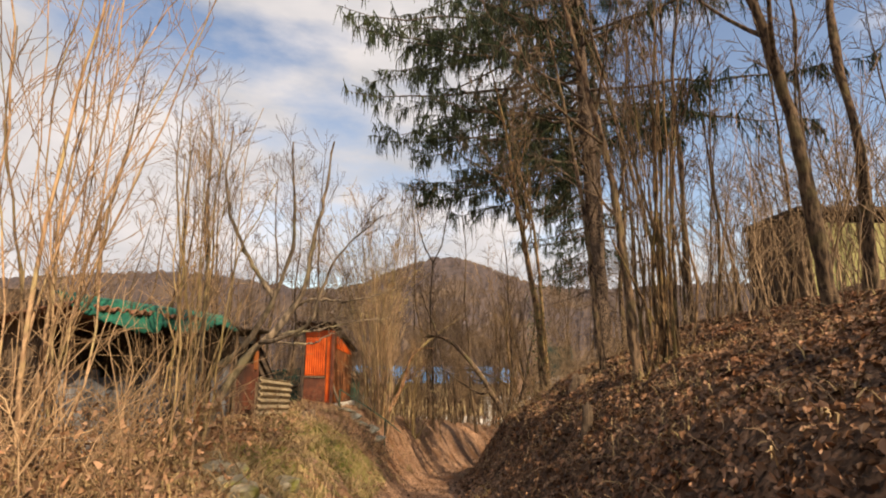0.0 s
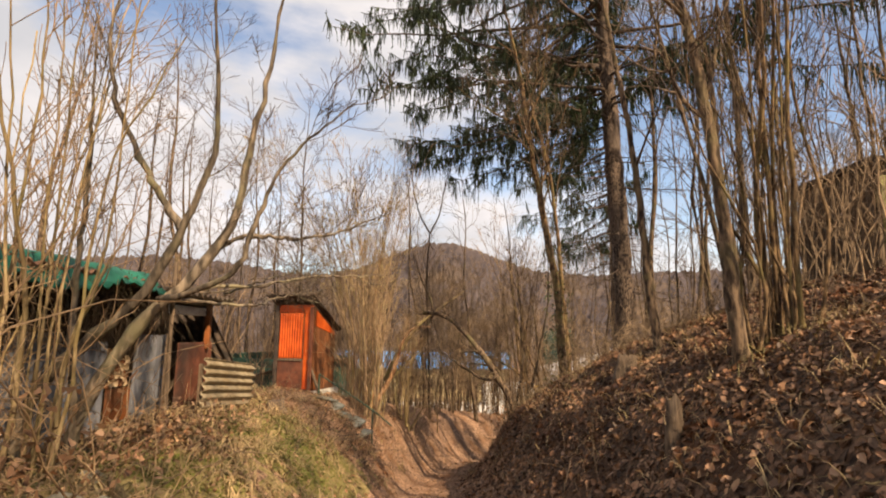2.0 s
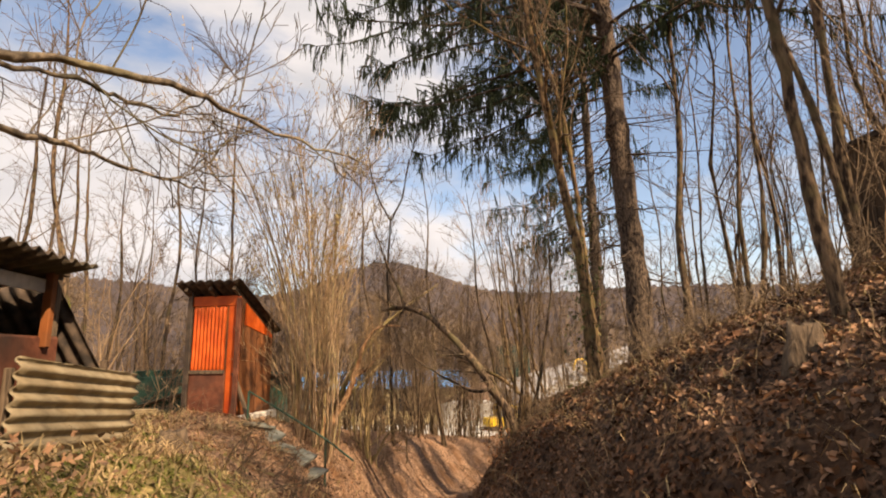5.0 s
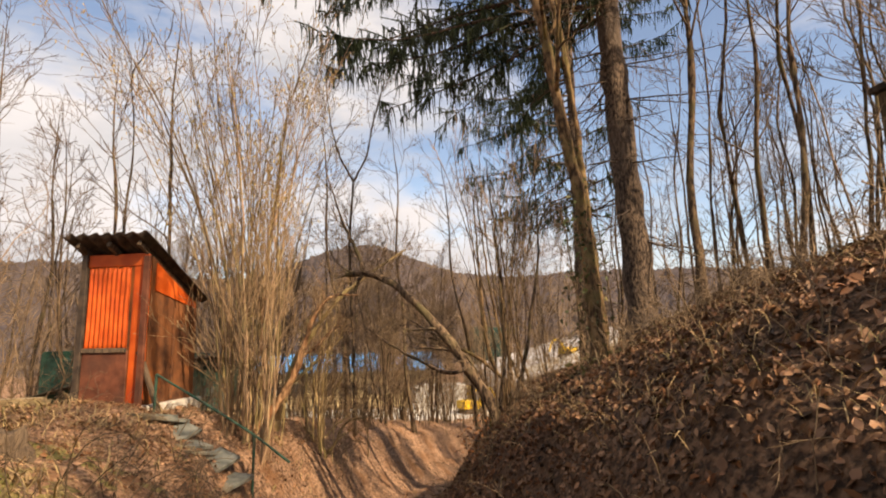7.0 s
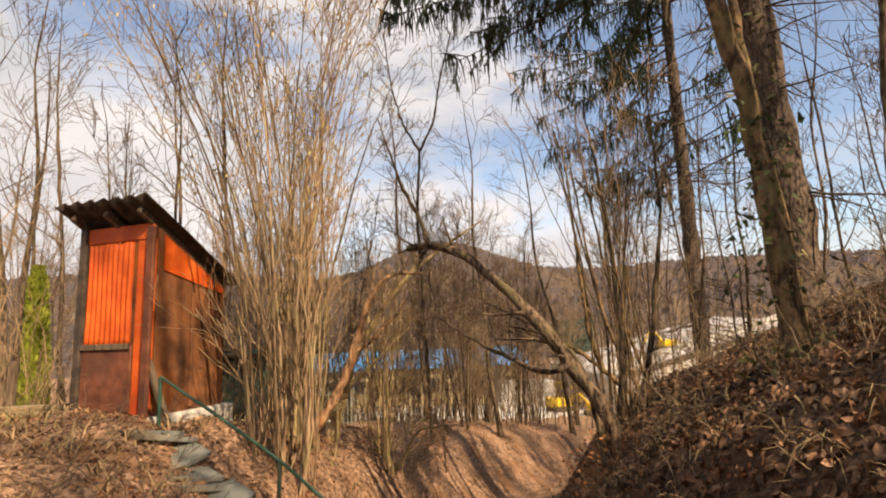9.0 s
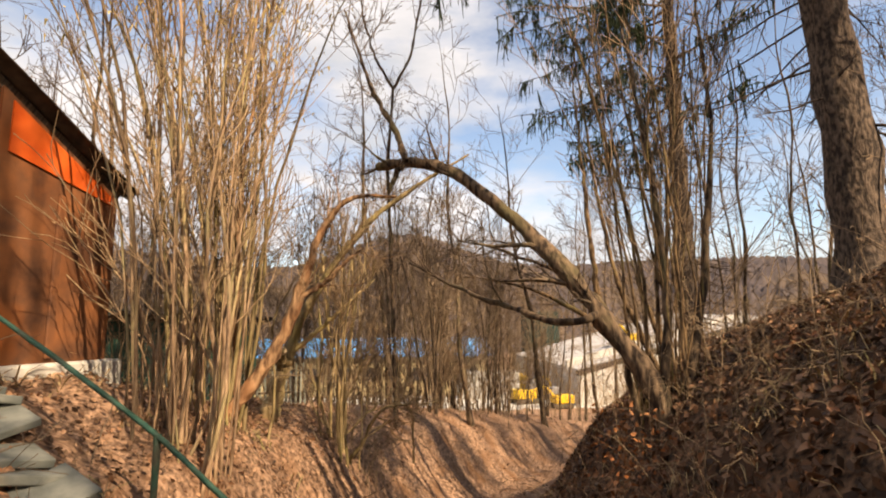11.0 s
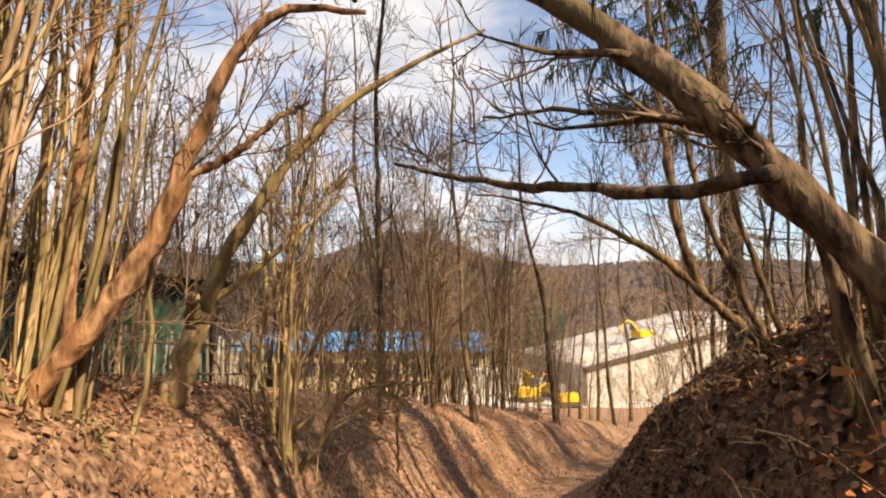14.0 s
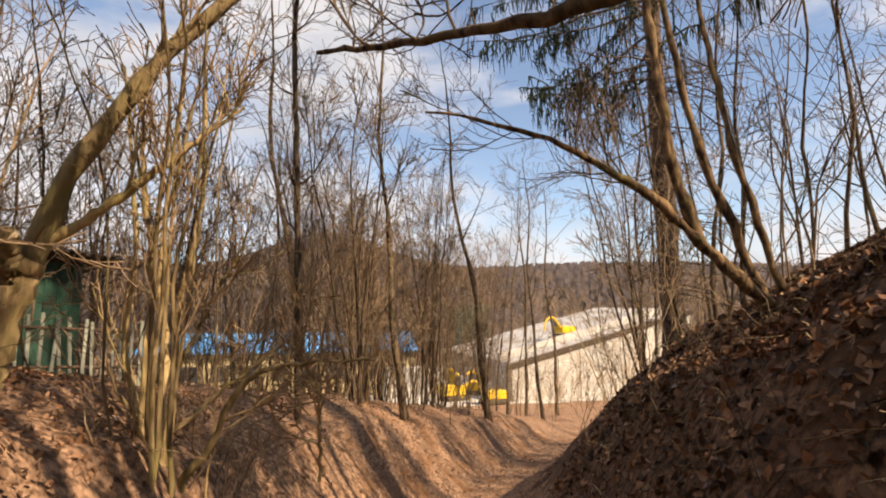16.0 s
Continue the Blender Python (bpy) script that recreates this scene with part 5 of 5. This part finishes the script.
def green_shed():
    t = thing("green_shed", (-4.05, 19.5, gz(-3.8, 21) - 0.2), -17, "low dark green shed behind a picket fence", "shed")
    L = 3.7
    box("wall", -0.1, 0.0, 0, L, -0.6, 1.75, M_GREENPAINT, t, "", 0.01)
    box("back_wall", -2.6, -2.5, 0, L, -0.6, 1.9, M_GREENPAINT, t)
    box("end_wall", -2.5, -0.1, 0.0, 0.1, -0.6, 1.75, M_GREENPAINT, t)
    box("end_wall", -2.5, -0.1, L - 0.1, L, -0.6, 1.75, M_GREENPAINT, t)
    for k in range(18):
        box("board", 0.002, 0.022, 0.01 + k * 0.205, 0.2 + k * 0.205, -0.3, 1.74, M_GREENPAINT, t, "", 0.004)
    m = Matrix.Translation((0.35, -0.3, 1.72)) @ Matrix.Rotation(radians(180 - 14), 4, "Y")
    corrugated("roof_sheet", 3.3, L + 0.6, 24, 0.025, M_DARKROOF, t, m, "dark corrugated roof", 0.008)


green_shed()


def picket_fence():
    a, b = Vector((-3.5, 20.2, 0)), Vector((-1.75, 21.8, 0))
    t = thing("picket_fence", (a.x, a.y, gz(a.x, a.y)), 0, "low weathered picket fence with green netting", "fence")
    d = b - a
    n = 26
    ang = math.degrees(math.atan2(d.y, d.x))
    rr = random.Random(9)
    M_PICKET = material("grey_green_picket", (0.2, 0.22, 0.18), (0.36, 0.37, 0.31), 9, 0.9, 0.3, vary=0.3)
    bm = bmesh.new()
    solid(bm, -0.017, 0.017, -0.008, 0.008, -0.1, 0.72, 0.004)
    me = bpy.data.meshes.new("picket")
    bm.to_mesh(me)
    bm.free()
    me.materials.append(M_PICKET)
    for k in range(n):
        p = a + d * k / (n - 1)
        ob = child("picket", me, t)
        ob.matrix_local = pose(p.x - a.x, p.y - a.y, gz(p.x, p.y) - t.location.z + rr.uniform(-0.03, 0.03), rr.uniform(-4, 4), rr.uniform(-4, 4), ang)
    for h in (0.2, 0.58):
        P, R = polyline([(0, 0.02, h), (d.x, d.y + 0.02, h + gz(b.x, b.y) - gz(a.x, a.y))], 4, 0.018, 0.018)
        child("rail", stick_mesh("rail", [(P, R)], M_OLDWOOD, 5), t)


picket_fence()


def stump(x, y, r, h, seed, label, rot=0):
    rng = np.random.default_rng(seed)
    t = thing("stump", (x, y, gz(x, y)), rot, label, "stump")
    n, k = 12, 5
    a = np.linspace(0, 2 * np.pi, n, endpoint=False)
    rr = 1 + 0.25 * np.sin(a * 3 + seed) + 0.1 * rng.normal(size=n)
    V = [np.stack([np.cos(a) * r * rr * f, np.sin(a) * r * rr * f, np.full(n, z) + (0.12 * h * rng.normal(size=n) if z > h * 0.9 else 0)], -1) for z, f in ((-0.15, 1.7), (0.02, 1.35), (h * 0.5, 1.0), (h, 0.9), (h * 0.85, 0.02))]
    i = np.arange(n * k).reshape(k, n)
    nx = np.roll(i, -1, 1)
    q = np.stack([i[:-1], nx[:-1], nx[1:], i[1:]], -1).reshape(-1, 4)
    child("wood", mesh_from("wood", np.concatenate(V), q, M_OLDWOOD), t)


stump(1.86, 6.73, 0.06, 0.3, 3, "broken pale stump among the leaves")
stump(2.42, 9.3, 0.1, 0.2, 4, "dark rotten stump on the slope")


def stones():
    rr = random.Random(12)
    m = material("mossy_stone", (0.16, 0.15, 0.11), (0.34, 0.3, 0.22), 9, 0.9, 0.6, c3=(0.2, 0.2, 0.05), big=4)
    for _ in range(9):
        x, y = -1.5 - 0.9 * rr.random(), 4.6 + 2.2 * rr.random()
        s = 0.08 + 0.1 * rr.random()
        bm = bmesh.new()
        bmesh.ops.create_icosphere(bm, subdivisions=2, radius=s)
        for v in bm.verts:
            v.co *= 1 + 0.5 * noise.noise(v.co * 9 + Vector((x * 7, y * 5, 0)))
            v.co.z *= 0.7
        me = bpy.data.meshes.new("stone")
        bm.to_mesh(me)
        bm.free()
        me.materials.append(m)
        ob = tagged(new("stone", me), "mossy field stone bedded in the bank", "stone", "stones in the bank")
        ob.matrix_world = pose(x, y, gz(x, y) + 0.02, 0, 0, rr.uniform(0, 360))


stones()


# ---- the works yard in the valley ----
def digger(x, y, rz, s=0.6, up=0.0):
    z = gz(x, y) + up
    t = thing("digger", (x, y, z), rz, "yellow digger parked in the works yard", "digger", "machines in the yard")
    for yy in (-0.9, 0.9):
        box("track", -1.6, 1.6, yy - 0.3, yy + 0.3, 0, 0.7, M_DARKROOF, t, "dark track", 0.2)
    body = box("body", -1.7, 1.2, -1.1, 1.1, 0.75, 1.9, M_YELL, t, "", 0.1)
    box("cab", 0.2, 1.5, -1.1, 0.1, 1.91, 3.0, M_GREYSHEET, body, "glazed cab", 0.08)
    P, R = polyline([(1.2, 0.6, 1.6), (2.8, 0.6, 3.6), (4.4, 0.6, 3.0), (4.8, 0.6, 1.2)], 10, 0.2, 0.14)
    child("arm", stick_mesh("arm", [(P, R)], M_YELL, 6), t)
    t.scale = (s, s, s)


def container(x, y, rz, mat, label, l=5.0, h=2.4):
    t = thing("container", (x, y, gz(x, y)), rz, label, "container", "containers in the yard")
    box("body", 0, l, 0, 2.3, 0.05, h, mat, t, "", 0.04)
    for k in range(int(l / 0.5)):
        box("rib", 0.1 + k * 0.5, 0.25 + k * 0.5, -0.03, 0.0, 0.15, h - 0.1, mat, t, "", 0.0)


digger(9.6, 54.5, 20)
digger(12.0, 57.5, 150)
digger(11.6, 51.5, 190, 0.5)
digger(19.3, 56.4, 200, 0.5, 4.42)
container(8.0, 62, -12, M_YELL, "yellow site container on the yard", 4.0, 1.7)
container(5.0, 57.5, 5, M_WHITE, "white site container on the yard", 5.0, 2.2)
container(12.5, 66, 0, material("dull_green_sheet", (0.008, 0.035, 0.03), (0.02, 0.06, 0.05), 3, 0.8, 0.1), "tall dark green shed on the yard", 3.4, 7.6)
bm = bmesh.new()
pv = [(2, 43), (13, 41), (40, 52), (52, 75), (22, 66), (9, 60), (-14, 60), (-12, 52)]
tp = [bm.verts.new((x, y, 0.06)) for x, y in pv]
lo_ = [bm.verts.new((x, y, -1.2)) for x, y in pv]
bm.faces.new(tp)
for k in range(len(pv)):
    bm.faces.new((tp[k], lo_[k], lo_[(k + 1) % len(pv)], tp[(k + 1) % len(pv)]))
bmesh.ops.recalc_face_normals(bm, faces=bm.faces)
yard = thing("pavement", (0, 0, gz(12, 58) + 0.03), 0, "pale concrete yard of the works", "yard", kind="structure")
part("slab", bm, M_CONCRETE, yard)


def dead_leaves(n, centre, spread, size, seed, mat, label, name="dead_leaves"):
    """Dry leaves that still hang in the undergrowth."""
    g = np.random.default_rng(seed)
    p = np.array(centre) + np.clip(g.normal(0, 1, (n, 3)), -1.7, 1.7) * np.array(spread)
    low = ground_z(p[:, 0], p[:, 1]) + 0.03
    p[:, 2] = np.maximum(p[:, 2], low + 0.1 * g.random(n))
    v, q = blades(p, g.normal(0, 1, (n, 3)), size * (0.4 + 0.5 * g.random(n)), size * (0.7 + 0.8 * g.random(n)))
    return tagged(new(name, mesh_from(name, v, q, mat, False)), label, "leaves", kind="stuff")


M_RUSSET = material("russet_leaf", (0.26, 0.09, 0.03), (0.46, 0.2, 0.08), 5, 0.6, 0.1, island=0.5)
M_IVY = material("ivy_leaf", (0.04, 0.06, 0.02), (0.16, 0.13, 0.05), 5, 0.6, 0.1, island=0.5)
dead_leaves(2600, (-3.3, 4.6, 0.7), (0.9, 0.9, 0.25), 0.05, 201, M_LEAF, "withered brown leaves caught in the brambles")
dead_leaves(1500, (-2.7, 7.8, 0.42), (0.4, 1.1, 0.1), 0.045, 202, M_LEAF, "withered brown leaves caught in the brambles")
dead_leaves(170, (1.5, 15.3, -0.5), (0.13, 0.13, 0.16), 0.034, 203, M_RUSSET, "russet oak leaves on a low shoot")
dead_leaves(420, (2.55, 13.6, 1.6), (0.16, 0.12, 0.9), 0.05, 204, M_IVY, "withered ivy on the leaning trunk", "ivy")
canes(210, 2.2, 4.6, 9.5, 15.2, 0.75, 208, M_SCRUB, "brown twiggy undergrowth along the slope's brow", None, 0.8, 0.005, "brambles", 0.2, 5, "undergrowth", 2)
tufts(260, 9, 1.6, 4.2, 4.5, 15, 0.34, 114, M_GRASS, "bleached grass tussocks among the leaves", None, "dry_grass", 0.8, 0.0028)
canes(200, 1.2, 3.2, 14.4, 16.4, 0.7, 205, M_SCRUB, "pale dead twigs at the slope's foot", None, 0.5, 0.003, "brambles", 0.3)
canes(150, -2.1, -1.1, 11.0, 13.6, 0.7, 207, M_TWIG, "heap of dark dead brushwood on the bank", None, 0.35, 0.005, "brushwood", 0.2, 5, "brushwood")
canes(90, -1.1, -0.2, 18.2, 20.5, 0.8, 206, M_SCRUB, "pale dead twigs on the bank", None, 0.7, 0.006, "brambles", 0.25)


def plank_pile():
    t = thing("plank_pile", (-4.9, 16.1, gz(-4.9, 16.1)), 12, "low pile of pale weathered planks", "planks")
    rr = random.Random(3)
    for k in range(5):
        z = 0.05 * (k // 2)
        box("plank", -0.6 + rr.uniform(-0.1, 0.1), 0.6, -0.3 + 0.22 * (k % 2) + rr.uniform(-0.03, 0.03), -0.12 + 0.22 * (k % 2), z + 0.02, z + 0.06, M_PALESHEET, t, "", 0.006, 0.008, k)


plank_pile()


def fence_post(x, y, h, label):
    t = thing("fence_post", (x, y, gz(x, y)), 0, label, "post")
    box("shaft", -0.045, 0.045, -0.045, 0.045, -0.2, h, M_OLDWOOD, t, "", 0.012, 0.008)


fence_post(-4.55, 14.6, 0.95, "weathered wooden post by the outhouse")
fence_post(-5.6, 17.2, 0.9, "weathered wooden post in the garden")
stump(-2.75, 12.55, 0.14, 0.16, 9, "dark stump at the end of the low fence")
